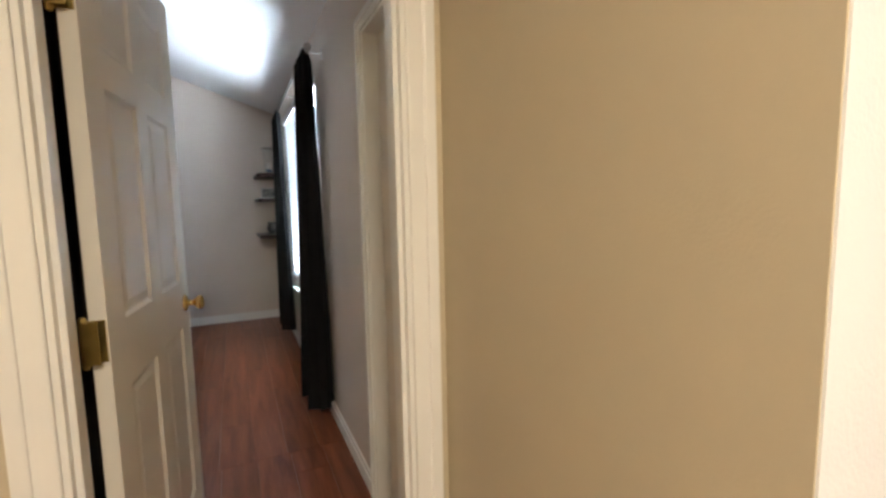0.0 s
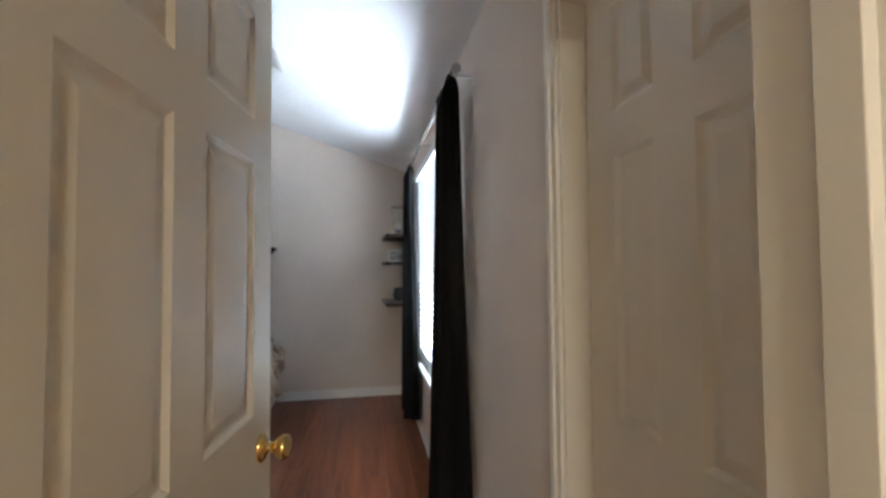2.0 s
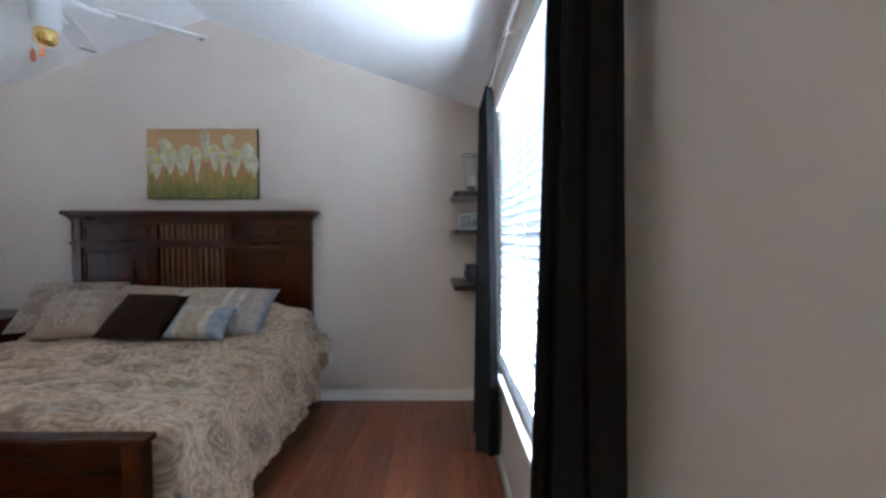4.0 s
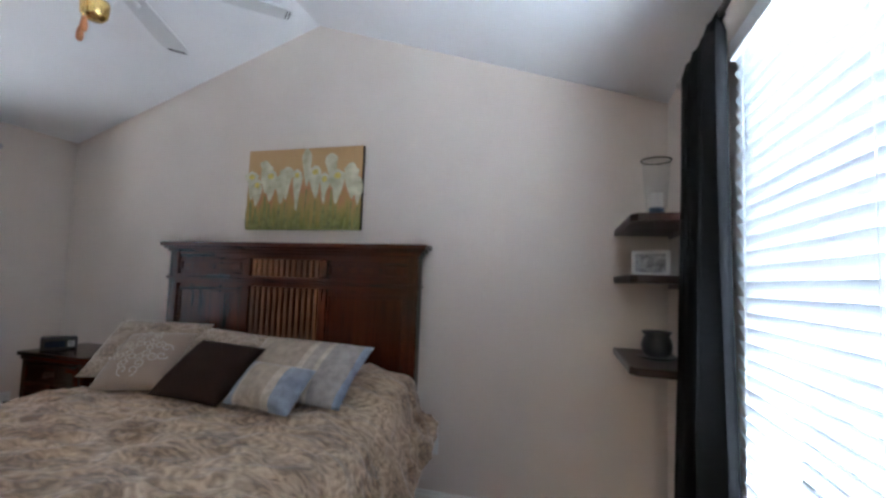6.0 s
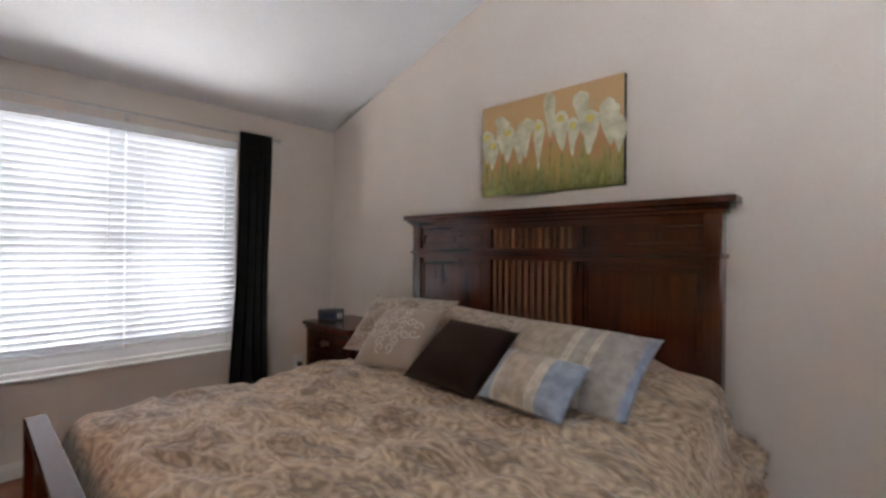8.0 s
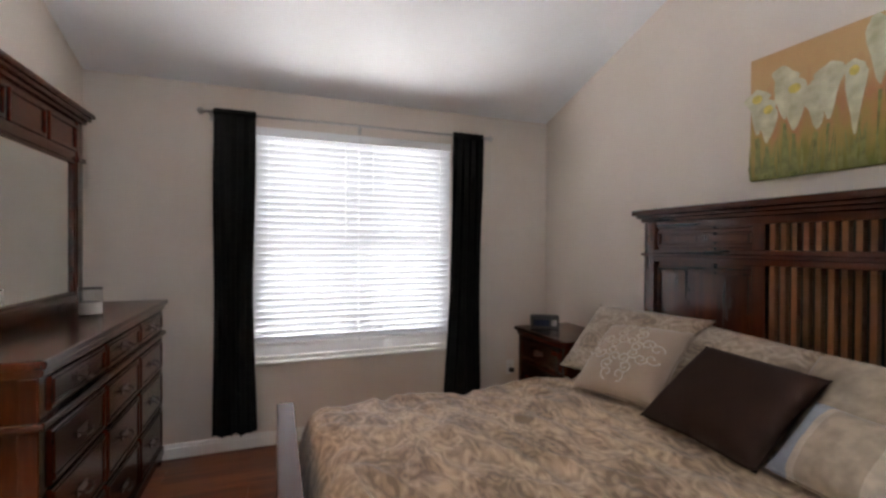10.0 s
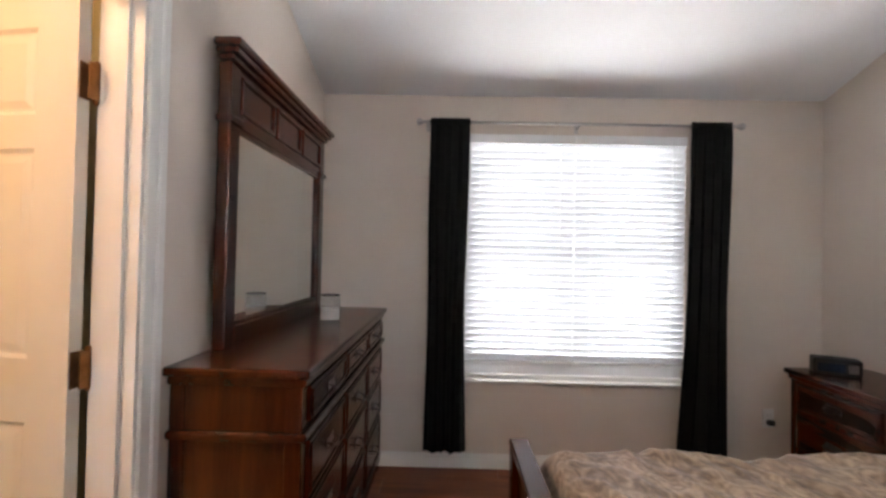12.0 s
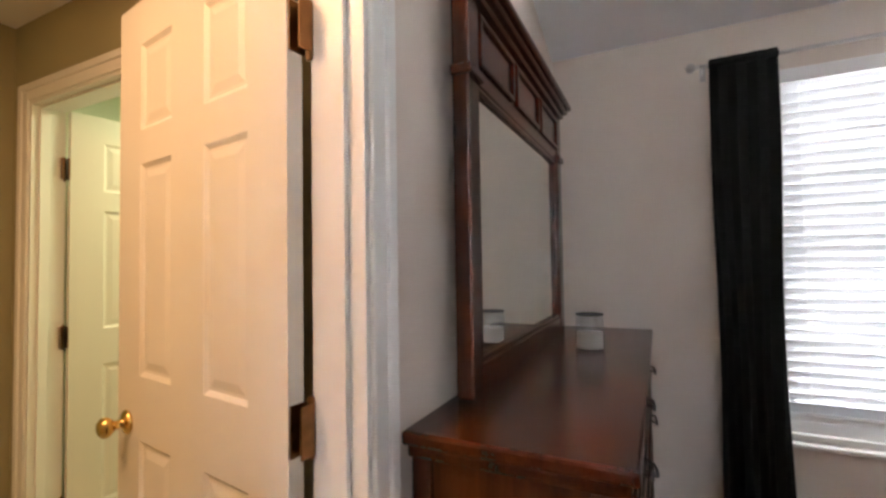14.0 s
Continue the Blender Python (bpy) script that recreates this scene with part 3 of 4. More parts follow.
# ---- windows, blinds ----
def window(name, x_in, out, w, label):
    """A twin sash window in a wall whose inner face is x_in; out is +1 or -1."""
    y0, y1, z0, z1 = w
    d = thing(name, (x_in, (y0 + y1) / 2, z0), label, "window", kind="structure")
    a, h, m = (y1 - y0) / 2, z1 - z0, 0.045
    def xs(p, q):
        return sorted((out * p, out * q))
    fr = bmesh.new()
    for s in ((-a, -a + m, 0, h), (a - m, a, 0, h), (-a + m, a - m, 0, 0.10), (-a + m, a - m, h - m, h), (-0.016, 0.016, m, h - m)):
        box(fr, *xs(0.03, 0.115), *s, 0.003)
    part("window_frame", fr, VINYL, d)
    for s in (-1, 1):
        lo, hi = sorted((s * 0.017, s * (a - m - 0.002)))
        for q0, q1, dep in ((0.10, h / 2 + 0.02, 0.055), (h / 2 - 0.02, h - m, 0.08)):
            bm = bmesh.new()
            for t in ((lo, lo + 0.022, q0, q1), (hi - 0.022, hi, q0, q1), (lo + 0.022, hi - 0.022, q0, q0 + 0.026), (lo + 0.022, hi - 0.022, q1 - 0.026, q1)):
                box(bm, *xs(dep, dep + 0.022), *t, 0.002)
            sash = part("sash", bm, VINYL, d)
            pane = part("pane", boxes((*xs(dep + 0.009, dep + 0.013), lo + 0.018, hi - 0.018, q0 + 0.02, q1 - 0.02)), CLEAR, sash)
            pane.visible_shadow = False
    st = bmesh.new()
    box(st, *xs(-0.030, 0.03), -a - 0.012, a + 0.012, -0.020, 0.0, 0.005)
    box(st, *xs(0.004, 0.03), -a, a, 0.0, 0.030, 0.004)
    part("window_sill", st, TRIM, d)
    return d


def blind(x_in, out, y0, y1, z0, z1, tilt):
    """A slatted blind: head rail, slats, ladders, bottom rail and tilt wand."""
    d = thing("window_blind", (x_in, (y0 + y1) / 2, z0), "white slatted window blind, lowered with slats tilted", "blind", group="window blinds")
    a, h = (y1 - y0) / 2, z1 - z0
    def xs(p, q):
        return sorted((out * p, out * q))
    part("head_rail", boxes((*xs(-0.028, 0.024), -a, a, h - 0.06, h), bevel=0.004), VINYL, d)
    bm = bmesh.new()
    cs = []
    n, wd = 5, 0.052
    for i in range(n):
        u = i / (n - 1) - 0.5
        cs.append((u * wd, 0.003 * (1 - 4 * u * u)))
    ta = radians(tilt) * out
    up = [[bm.verts.new((x * math.cos(ta) - z * math.sin(ta), y, x * math.sin(ta) + z * math.cos(ta))) for x, z in cs] for y in (-a + 0.001, a - 0.001)]
    dn = [[bm.verts.new((x * math.cos(ta) - (z - 0.0026) * math.sin(ta), y, x * math.sin(ta) + (z - 0.0026) * math.cos(ta))) for x, z in cs] for y in (-a + 0.001, a - 0.001)]
    for i in range(n - 1):
        bm.faces.new((up[0][i], up[0][i + 1], up[1][i + 1], up[1][i]))
        bm.faces.new((dn[0][i], dn[1][i], dn[1][i + 1], dn[0][i + 1]))
    for k in (0, n - 1):
        bm.faces.new((up[0][k], up[1][k], dn[1][k], dn[0][k]))
    for k in (0, 1):
        bm.faces.new(up[k] + dn[k][::-1])
    me = mesh_of("slat", bm, SLAT)
    count = round((h - 0.123) / 0.0435)
    for k in range(count + 1):
        ob = new("slat", me)
        ob.parent = d
        ob.matrix_local = pose(0, 0, 0.043 + k * (h - 0.123) / count, random.uniform(-0.15, 0.15), random.uniform(-2, 2), 0)
    part("bottom_rail", boxes((-0.025, 0.025, -a + 0.006, a - 0.006, 0, 0.022), bevel=0.004), VINYL, d)
    for y in (-a * 0.72, a * 0.72):
        part("ladder_cord", boxes((-0.027, -0.0255, y - 0.001, y + 0.001, 0.02, h - 0.06), (0.0255, 0.027, y - 0.001, y + 0.001, 0.02, h - 0.06)), VINYL, d)
    part("tilt_wand", tube(bmesh.new(), [(-out * 0.034, a - 0.09, h - 0.05), (-out * 0.036, a - 0.09, h - 0.75)], 0.004, 6), CLEAR, d)
    return d


window("window_1", EAST, 1, WA, "white twin sash window with daylight behind blinds")
window("window_2", WEST, -1, WB, "white twin sash window with daylight behind blinds")
for x_in, out, w in ((EAST - 0.012, 1, WA), (WEST + 0.012, -1, WB)):
    c = (w[0] + w[1]) / 2
    for lo, hi in ((w[0] + 0.005, c - 0.001), (c + 0.001, w[1] - 0.005)):
        blind(x_in, out, lo, hi, w[2] + 0.10, w[3] - 0.01, -66 if out > 0 else -61)


def curtain_rod(x, wall, y0, y1, z):
    d = thing("curtain_rod", (x, y0, z), "slim nickel curtain rod with knob ends", "curtain rod", group="curtain rods")
    L = y1 - y0
    part("rod", tube(bmesh.new(), [(0, 0, 0), (0, L, 0)], 0.008, 12), STEEL, d, smooth=True)
    for y, s in ((0, -1), (L, 1)):
        bm = lathe(bmesh.new(), [(0.002, 0), (0.011, 0.0), (0.012, 0.008), (0.007, 0.012), (0.017, 0.020), (0.022, 0.032), (0.018, 0.045), (0.004, 0.052)], axis="y", seg=16)
        for v in bm.verts:
            v.co.y = y + s * v.co.y
        part("finial", bm, STEEL, d, smooth=True)
    for y in (0.02, L / 2, L - 0.02):
        w = wall - x
        part("bracket", boxes(sorted_box(0, w, y), (w - math.copysign(0.004, w) if w > 0 else w, w if w > 0 else w + 0.004, y - 0.012, y + 0.012, -0.04, 0.02)), STEEL, d)
    return d


def sorted_box(p, q, y):
    p, q = sorted((p, q))
    return (p, q, y - 0.005, y + 0.005, -0.014, -0.008)


def curtain(x, ya, yb, z0, z1, folds, seed, spread=0.0, depth=0.045, shift=0.0):
    """A hanging panel: folds gather on the rod and loosen to the hem; shift moves the hem along y."""
    d = thing("curtain", (x, (ya + yb) / 2, z0), "black cloth curtain panel gathered on a rod", "curtain", group="curtains")
    rnd = random.Random(seed)
    ph = [rnd.uniform(0, 6.3) for _ in range(4)]
    w, h, nu, nv = yb - ya, z1 - z0, folds * 14, 36
    bm = bmesh.new()
    for side in (0, 1):
        grid = []
        for j in range(nv + 1):
            v = j / nv
            row = []
            for i in range(nu + 1):
                u = i / nu
                k = 1 - v
                wid = w * (1 + spread * k * k) * (0.94 + 0.06 * math.cos(5 * v + ph[2]))
                y = (u - 0.5) * wid + shift * k + 0.012 * math.sin(7 * v + ph[0]) * (u - 0.5)
                a = u * folds * 2 * math.pi + ph[1] + 0.7 * math.sin(3 * v + 5 * u + ph[3])
                pinch = 0.35 if v > 0.975 else 1.0
                dx = depth * pinch * (0.42 + 0.58 * k) * math.sin(a) * (0.75 + 0.25 * math.sin(2.3 * u * folds + ph[2]))
                y += 0.010 * math.sin(2 * a)
                row.append(bm.verts.new((dx + (0.002 if side else -0.002), y, v * h + (0.006 * math.sin(a * 0.5) if j == 0 else 0))))
            grid.append(row)
        for j in range(nv):
            for i in range(nu):
                q = (grid[j][i], grid[j][i + 1], grid[j + 1][i + 1], grid[j + 1][i])
                bm.faces.new(q if side else q[::-1])
    part("cloth", bm, CURTAIN, d, smooth=True)
    bm = tube(bmesh.new(), [(0, -w / 2, h - 0.025), (0, 0, h - 0.026), (0, w / 2, h - 0.025)], 0.014, 10)
    part("rod_pocket", bm, CURTAIN, d, smooth=True)
    return d


curtain_rod(EAST - 0.085, EAST, 2.80, 5.03, 2.165)
curtain_rod(WEST + 0.085, WEST, 3.245, 5.165, 2.165)
curtain(EAST - 0.085, 2.83, 3.055, 0.09, 2.19, 4, 1, 0.15, 0.092)
curtain(EAST - 0.085, 4.58, 4.97, 0.13, 2.19, 4, 2, 0.08, 0.066)
curtain(WEST + 0.085, 3.28, 3.53, 0.13, 2.19, 4, 3, 0.05, 0.035)
curtain(WEST + 0.085, 4.89, 5.13, 0.13, 2.19, 4, 4, 0.40, 0.035, -0.05)


# ---- bed ----
BX, BW = -1.668, 0.945   # centre and half width over the posts
bed = thing("bed", (BX, 5.70, 0), "cherry wood king bed with a tall slatted headboard", "bed")
part("headboard_post", boxes((-BW, -BW + 0.075, -0.04, 0.035, 0, 1.49), bevel=0.005), CHERRY_Z, bed)
part("headboard_post", boxes((BW - 0.075, BW, -0.04, 0.035, 0, 1.49), bevel=0.005), CHERRY_Z, bed)
for over, front, back, z0, z1 in ((0.015, -0.052, 0.04, 1.478, 1.498), (0.035, -0.068, 0.045, 1.498, 1.516), (0.055, -0.085, 0.05, 1.516, 1.548)):
    part("cornice", boxes((-BW - over, BW + over, front, back, z0, z1), bevel=0.005), CHERRY_X, bed)
part("rail", boxes((-BW + 0.075, BW - 0.075, -0.03, 0.025, 1.44, 1.478), bevel=0.003), CHERRY_X, bed)
for over, front, z0, z1 in ((0.012, -0.052, 1.285, 1.303), (-0.07, -0.04, 1.255, 1.285), (-0.07, -0.038, 1.303, 1.325)):
    part("rail", boxes((-BW - over, BW + over, front, 0.03, z0, z1), bevel=0.004), CHERRY_X, bed)
part("rail", boxes((-BW + 0.075, BW - 0.075, -0.03, 0.025, 0.35, 0.50), bevel=0.003), CHERRY_X, bed)
SL = 0.295
for s in (-1, 1):
    part("stile", boxes((s * SL - 0.03, s * SL + 0.03, -0.034, 0.025, 0.50, 1.255), (s * SL - 0.03, s * SL + 0.03, -0.034, 0.025, 1.325, 1.44), bevel=0.003), CHERRY_Z, bed)
    lo, hi = sorted((s * (SL + 0.03), s * (BW - 0.075)))
    part("backing", boxes((lo, hi, -0.006, 0.02, 0.50, 1.44)), CHERRY_Z, bed)
    for z0, z1 in ((1.335, 1.43), (0.56, 1.235)):
        bm = bmesh.new()
        for t in ((lo, hi, z1 - 0.02, z1), (lo, hi, z0, z0 + 0.02), (lo, lo + 0.022, z0 + 0.02, z1 - 0.02), (hi - 0.022, hi, z0 + 0.02, z1 - 0.02)):
            box(bm, t[0], t[1], -0.026, -0.006, t[2], t[3], 0.006)
        part("panel_moulding", bm, CHERRY_X, bed)
        part("panel", boxes((lo + 0.03, hi - 0.03, -0.014, -0.006, z0 + 0.03, z1 - 0.03), bevel=0.003), CHERRY_Z, bed, "glossy cherry veneer panel")
# near-black sheet stands in for the shade between the headboard slats
part("slat_gap_shade", boxes((-SL + 0.03, SL - 0.03, 0.012, 0.022, 0.50, 1.44)), DARK, bed)
me1 = mesh_of("slat", boxes((-0.011, 0.011, -0.022, 0.008, 0.50, 1.255), bevel=0.003), SLATWOOD)
me2 = mesh_of("slat", boxes((-0.011, 0.011, -0.022, 0.008, 1.325, 1.44), bevel=0.003), SLATWOOD)
for i in range(12):
    for me in (me1, me2):
        ob = new("slat", me)
        ob.parent = bed
        ob.location.x = -SL + 0.03 + (i + 0.5) * (2 * SL - 0.06) / 12
FOOT = -2.01  # local y of the footboard
for s in (-1, 1):
    part("side_rail", boxes((s * (BW - 0.03) - 0.014, s * (BW - 0.03) + 0.014, FOOT + 0.03, -0.04, 0.16, 0.36), bevel=0.004), CHERRY_Y, bed)
    part("footboard_post", boxes((s * (BW - 0.03) - 0.035, s * (BW - 0.03) + 0.035, FOOT - 0.035, FOOT + 0.03, 0, 0.63), bevel=0.005), CHERRY_Z, bed)
part("footboard", boxes((-BW + 0.07, BW - 0.07, FOOT - 0.015, FOOT + 0.015, 0.14, 0.63), bevel=0.003), CHERRY_X, bed)
part("footboard_cap", boxes((-BW - 0.02, BW + 0.02, FOOT - 0.035, FOOT + 0.035, 0.63, 0.655), bevel=0.006), CHERRY_X, bed)

mattress = thing("mattress", (BX, 4.72, 0.22), "white king mattress under a comforter", "mattress")
part("box_spring", boxes((-0.91, 0.91, -0.91, 0.93, 0, 0.16), bevel=0.03), SHEET, mattress)
part("mattress_body", boxes((-0.91, 0.91, -0.91, 0.93, 0.16, 0.40), bevel=0.05), SHEET, mattress)


def comforter():
    """One quilt over the mattress: soft puckers and ridges on top, rolled over the edges and hanging at the sides."""
    d = thing("comforter", (BX, 4.72, 0.62), "tan and grey paisley damask comforter spread over the bed", "comforter")
    n, ny = 132, 150
    prof = []
    for i in range(n + 1):
        s = -1.36 + 2.72 * i / n
        a, sg = abs(s), (1 if s >= 0 else -1)
        if a < 0.86:
            x, z = a, 0.055 - 0.03 * (a / 0.86) ** 4
        elif a < 1.04:
            f = (a - 0.86) / 0.18 * math.pi / 2
            x, z = 0.86 + 0.125 * math.sin(f), 0.025 - 0.125 * (1 - math.cos(f))
        else:
            k = (a - 1.04) / 0.32
            x, z = 0.985 + 0.10 * k ** 1.2 + 0.015 * math.sin(3 * k), -0.10 - 0.30 * k
        prof.append((sg * x, z, s))

    def ridge(u, v, w):
        return max(0.0, 1 - 3.2 * abs(noise.noise(Vector((u, v, w)))))

    bm = bmesh.new()
    layers = []
    for off in (0.0, -0.014):
        grid = []
        for j in range(ny + 1):
            v = j / ny
            y = -1.0 + 1.945 * v
            row = []
            for x, z, s in prof:
                a = abs(x)
                p = Vector((s * 3.1, y * 3.1, 0.7))
                puff = 0.020 * noise.noise(p) + 0.012 * noise.noise(p * 2.7)
                puff += 0.019 * ridge(s * 3.4 + 0.9 * y, y * 8.5 - 1.6 * s, 2.1) + 0.006 * ridge(s * 9.0 - 2 * y, y * 13.0 + 3 * s, 5.3) - 0.012
                side = max(0.0, (a - 0.9) / 0.2)
                flare = side * (0.05 * math.sin(5.2 * y + 1.4) + 0.03 * math.sin(11 * y) + 0.020 * ridge(y * 9, z * 3, 7.7) + (0.06 * max(0.0, v - 0.72) / 0.28))
                rise = max(0.0, min(1.0, (v - 0.72) / 0.18))
                zz = z + puff + 0.13 * rise * rise * (3 - 2 * rise) * (1 if a < 0.95 else 0.75)
                xx = x + math.copysign(flare * 0.8 + 1.2 * side * puff, x)
                if v < 0.10:   # rolled down at the foot
                    t = 1 - v / 0.10
                    zz -= 0.30 * t ** 4 if a < 1.0 else 0.04 * t
                hem = 0.03 * math.sin(3.1 * y + 0.5) + 0.02 * math.sin(7.3 * y)
                if a > 1.0:
                    zz += hem * min(1.0, (a - 1.0) / 0.1)
                    zz += 0.14 * max(0.0, v - 0.8) / 0.2 * min(1.0, (a - 1.0) / 0.08)
                row.append(bm.verts.new((xx * (1 + off * 0.8), y, zz + off)))
            grid.append(row)
        layers.append(grid)
        for j in range(ny):
            for i in range(n):
                bm.faces.new((grid[j][i], grid[j][i + 1], grid[j + 1][i + 1], grid[j + 1][i]))
    A, B = layers
    for edge in ([r[0] for r in A], [r[n] for r in A], A[0]):
        part("corded_hem", tube(bmesh.new(), [v.co.copy() for v in edge], 0.006, 6), QUILT, d, smooth=True)
    for j in range(ny):
        for i in (0, n):
            bm.faces.new((A[j][i], A[j + 1][i], B[j + 1][i], B[j][i]))
    for i in range(n):
        for j in (0, ny):
            bm.faces.new((A[j][i], A[j][i + 1], B[j][i + 1], B[j][i]))
    part("quilt", bm, QUILT, d, smooth=True)
    return d


comforter()


def pillow(label, at, w, h, thick, lean, turn, material, roll=0.0, corner=0.12, flange=0.0, extra=None):
    """A stuffed cushion standing on its lower edge, leaning back by lean degrees."""
    d = new("pillow")
    d.matrix_world = Matrix.Translation(at) @ pose(0, 0, 0, 0, 0, turn) @ pose(0, 0, 0, -lean, 0, 0) @ pose(0, 0, 0, 0, roll, 0)
    tagged(d, label, "pillow", "pillows on the bed")
    n = 22
    bm = bmesh.new()
    sides = []
    for s in (-1, 1):
        g = []
        for j in range(n + 1):
            row = []
            for i in range(n + 1):
                u, v = 2 * i / n - 1, 2 * j / n - 1
                pull = 1 - 0.07 * (1 - v * v) * abs(u) ** 3
                pull2 = 1 - 0.07 * (1 - u * u) * abs(v) ** 3
                f = max(0.0, (1 - abs(u) ** 2.6) * (1 - abs(v) ** 2.6)) ** 0.55
                wr = 0.006 * noise.noise(Vector((u * 3 + at[0] * 9, v * 3, s * 2.0 + at[1] * 5)))
                row.append(bm.verts.new((u * w / 2 * pull, s * (thick / 2 * f + wr * f), h / 2 + v * h / 2 * pull2)))
            g.append(row)
        sides.append(g)
        for j in range(n):
            for i in range(n):
                bm.faces.new((g[j][i], g[j][i + 1], g[j + 1][i + 1], g[j + 1][i]))
    bmesh.ops.remove_doubles(bm, verts=bm.verts, dist=0.0008)
    part("cover", bm, material, d, smooth=True)
    pts = []
    for k in range(65):
        a = 2 * math.pi * k / 64
        c, s_ = math.cos(a), math.sin(a)
        u, v = math.copysign(abs(c) ** 0.16, c), math.copysign(abs(s_) ** 0.16, s_)
        pts.append((u * w / 2 * (1 - 0.07 * (1 - v * v) * abs(u) ** 3), 0, h / 2 + v * h / 2 * (1 - 0.07 * (1 - u * u) * abs(v) ** 3)))
    part("piping", tube(bmesh.new(), pts, 0.004, 6), material, d)
    if extra:
        extra(d, w, h, thick)
    return d


def medallion(d, w, h, thick):
    """Raised scrolls stitched on the front of a cushion, one by one."""
    def face_y(x, z):
        u, v = 2 * x / w, 2 * z / h - 1
        return -(thick / 2) * max(0.0, (1 - abs(u) ** 2.6) * (1 - abs(v) ** 2.6)) ** 0.55 - 0.004
    for q in range(4):
        a0 = q * math.pi / 2
        for m_ in (-1, 1):
            for r0, turns, ang in ((0.055, 1.3, 0.35), (0.10, 1.2, 0.42), (0.135, 1.0, 0.2)):
                pts = []
                cx, cz = r0 * math.cos(a0 + m_ * ang), r0 * math.sin(a0 + m_ * ang)
                for k in range(14):
                    t = k / 13
                    rr = 0.030 * (1 - 0.75 * t)
                    b = a0 + m_ * (t * turns * 2 * math.pi)
                    x, z = cx + rr * math.cos(b), h / 2 + cz + rr * math.sin(b)
                    pts.append((x, face_y(x, z), z))
                part("embroidered_scroll", tube(bmesh.new(), pts, 0.0035, 5), EMBROID, d)


TOP = 0.70
pillow("grey paisley damask sham leaning on the headboard", (-2.30, 5.14, TOP), 0.64, 0.44, 0.17, 46, 10, SHAM, 0)
pillow("tan damask sham lying low against the headboard", (-1.93, 5.20, TOP), 0.66, 0.42, 0.15, 50, -3, SHAM, 3)
pillow("banded taupe satin sham leaning on the headboard", (-1.27, 5.12, TOP), 0.74, 0.42, 0.16, 52, -3, SHAMBAND, 1)
pillow("taupe satin cushion with pale medallion embroidery", (-2.10, 4.97, TOP), 0.40, 0.42, 0.16, 52, 12, TAUPE, -4, extra=medallion)
pillow("dark brown velvet cushion", (-1.68, 4.93, TOP), 0.43, 0.41, 0.15, 55, 4, BROWN, 4)
pillow("small blue and taupe banded satin cushion", (-1.27, 4.95, TOP), 0.40, 0.26, 0.13, 48, -4, BLUEBAND, 2)


# ---- picture over the bed ----
pic = thing("painting", (-1.604, NORTH - 0.032, 1.645), "unframed canvas painting of white calla lilies over green grass", "painting")
PW, PH = 0.885, 0.56
part("canvas", boxes((-PW / 2, PW / 2, 0, 0.031, 0, PH), bevel=0.002), CANVAS, pic)
part("canvas_edge", boxes((PW / 2, PW / 2 + 0.003, 0.001, 0.030, 0.002, PH - 0.002)), DARK, pic, "dark painted canvas edge")
rnd = random.Random(5)
for i, (px, pz, hh) in enumerate(((-0.41, 0.36, 0.22), (-0.30, 0.43, 0.26), (-0.36, 0.30, 0.20), (-0.17, 0.33, 0.22), (0.17, 0.33, 0.22), (0.42, 0.30, 0.20), (-0.25, 0.36, 0.24), (-0.12, 0.38, 0.25), (-0.04, 0.36, 0.34), (0.03, 0.50, 0.30), (0.10, 0.38, 0.24), (0.22, 0.46, 0.26), (0.27, 0.35, 0.26), (0.37, 0.39, 0.27))):
    lean = rnd.uniform(-0.05, 0.06)
    bw = rnd.uniform(0.034, 0.056)
    y = -0.0015 - 0.0006 * i
    bm = bmesh.new()
    out = []
    for k in range(28):
        a = 2 * math.pi * k / 28
        s_ = math.sin(a)
        x = bw * math.cos(a) * (1.0 if s_ > 0 else max(0.06, (1 + s_)) ** 0.55)
        z = (0.055 if s_ > 0 else hh * 0.72) * s_
        wob = 1 + 0.20 * math.sin(3 * a + 1.7 * i) + 0.12 * math.sin(5 * a + 2 * i) + 0.06 * math.sin(9 * a + i)
        out.append((px + x * wob - lean * z, pz + z * (1 + 0.05 * math.sin(5 * a))))
    prism(bm, out, y - 0.0012, y)
    part("lily", bm, PETAL, pic)
    if i % 2 == 0:
        ov = [(px + 0.45 * bw * math.cos(2 * math.pi * k / 14) , pz + 0.012 + 0.020 * math.sin(2 * math.pi * k / 14)) for k in range(14)]
        part("lily_throat", prism(bmesh.new(), ov, y - 0.0020, y - 0.0013), THROAT, pic)
    x0 = px + lean * hh * 0.6
    part("stem", prism(bmesh.new(), [(x0 - 0.006, pz - hh * 0.75), (x0 + 0.006, pz - hh * 0.75), (x0 + rnd.uniform(-0.02, 0.03), 0.02), (x0 - 0.012, 0.02)], y - 0.0003, y + 0.0005), STEM, pic)
for k in range(60):
    x, hgt, l = rnd.uniform(-0.44, 0.44), rnd.uniform(0.06, 0.20), rnd.uniform(-0.03, 0.03)
    y = -0.001 - 0.006 * k / 60
    part("grass_stroke", prism(bmesh.new(), [(x - 0.006, 0.006), (x + 0.006, 0.006), (x + l + 0.001, hgt), (x + l - 0.001, hgt)], y - 0.0005, y), STEM, pic)


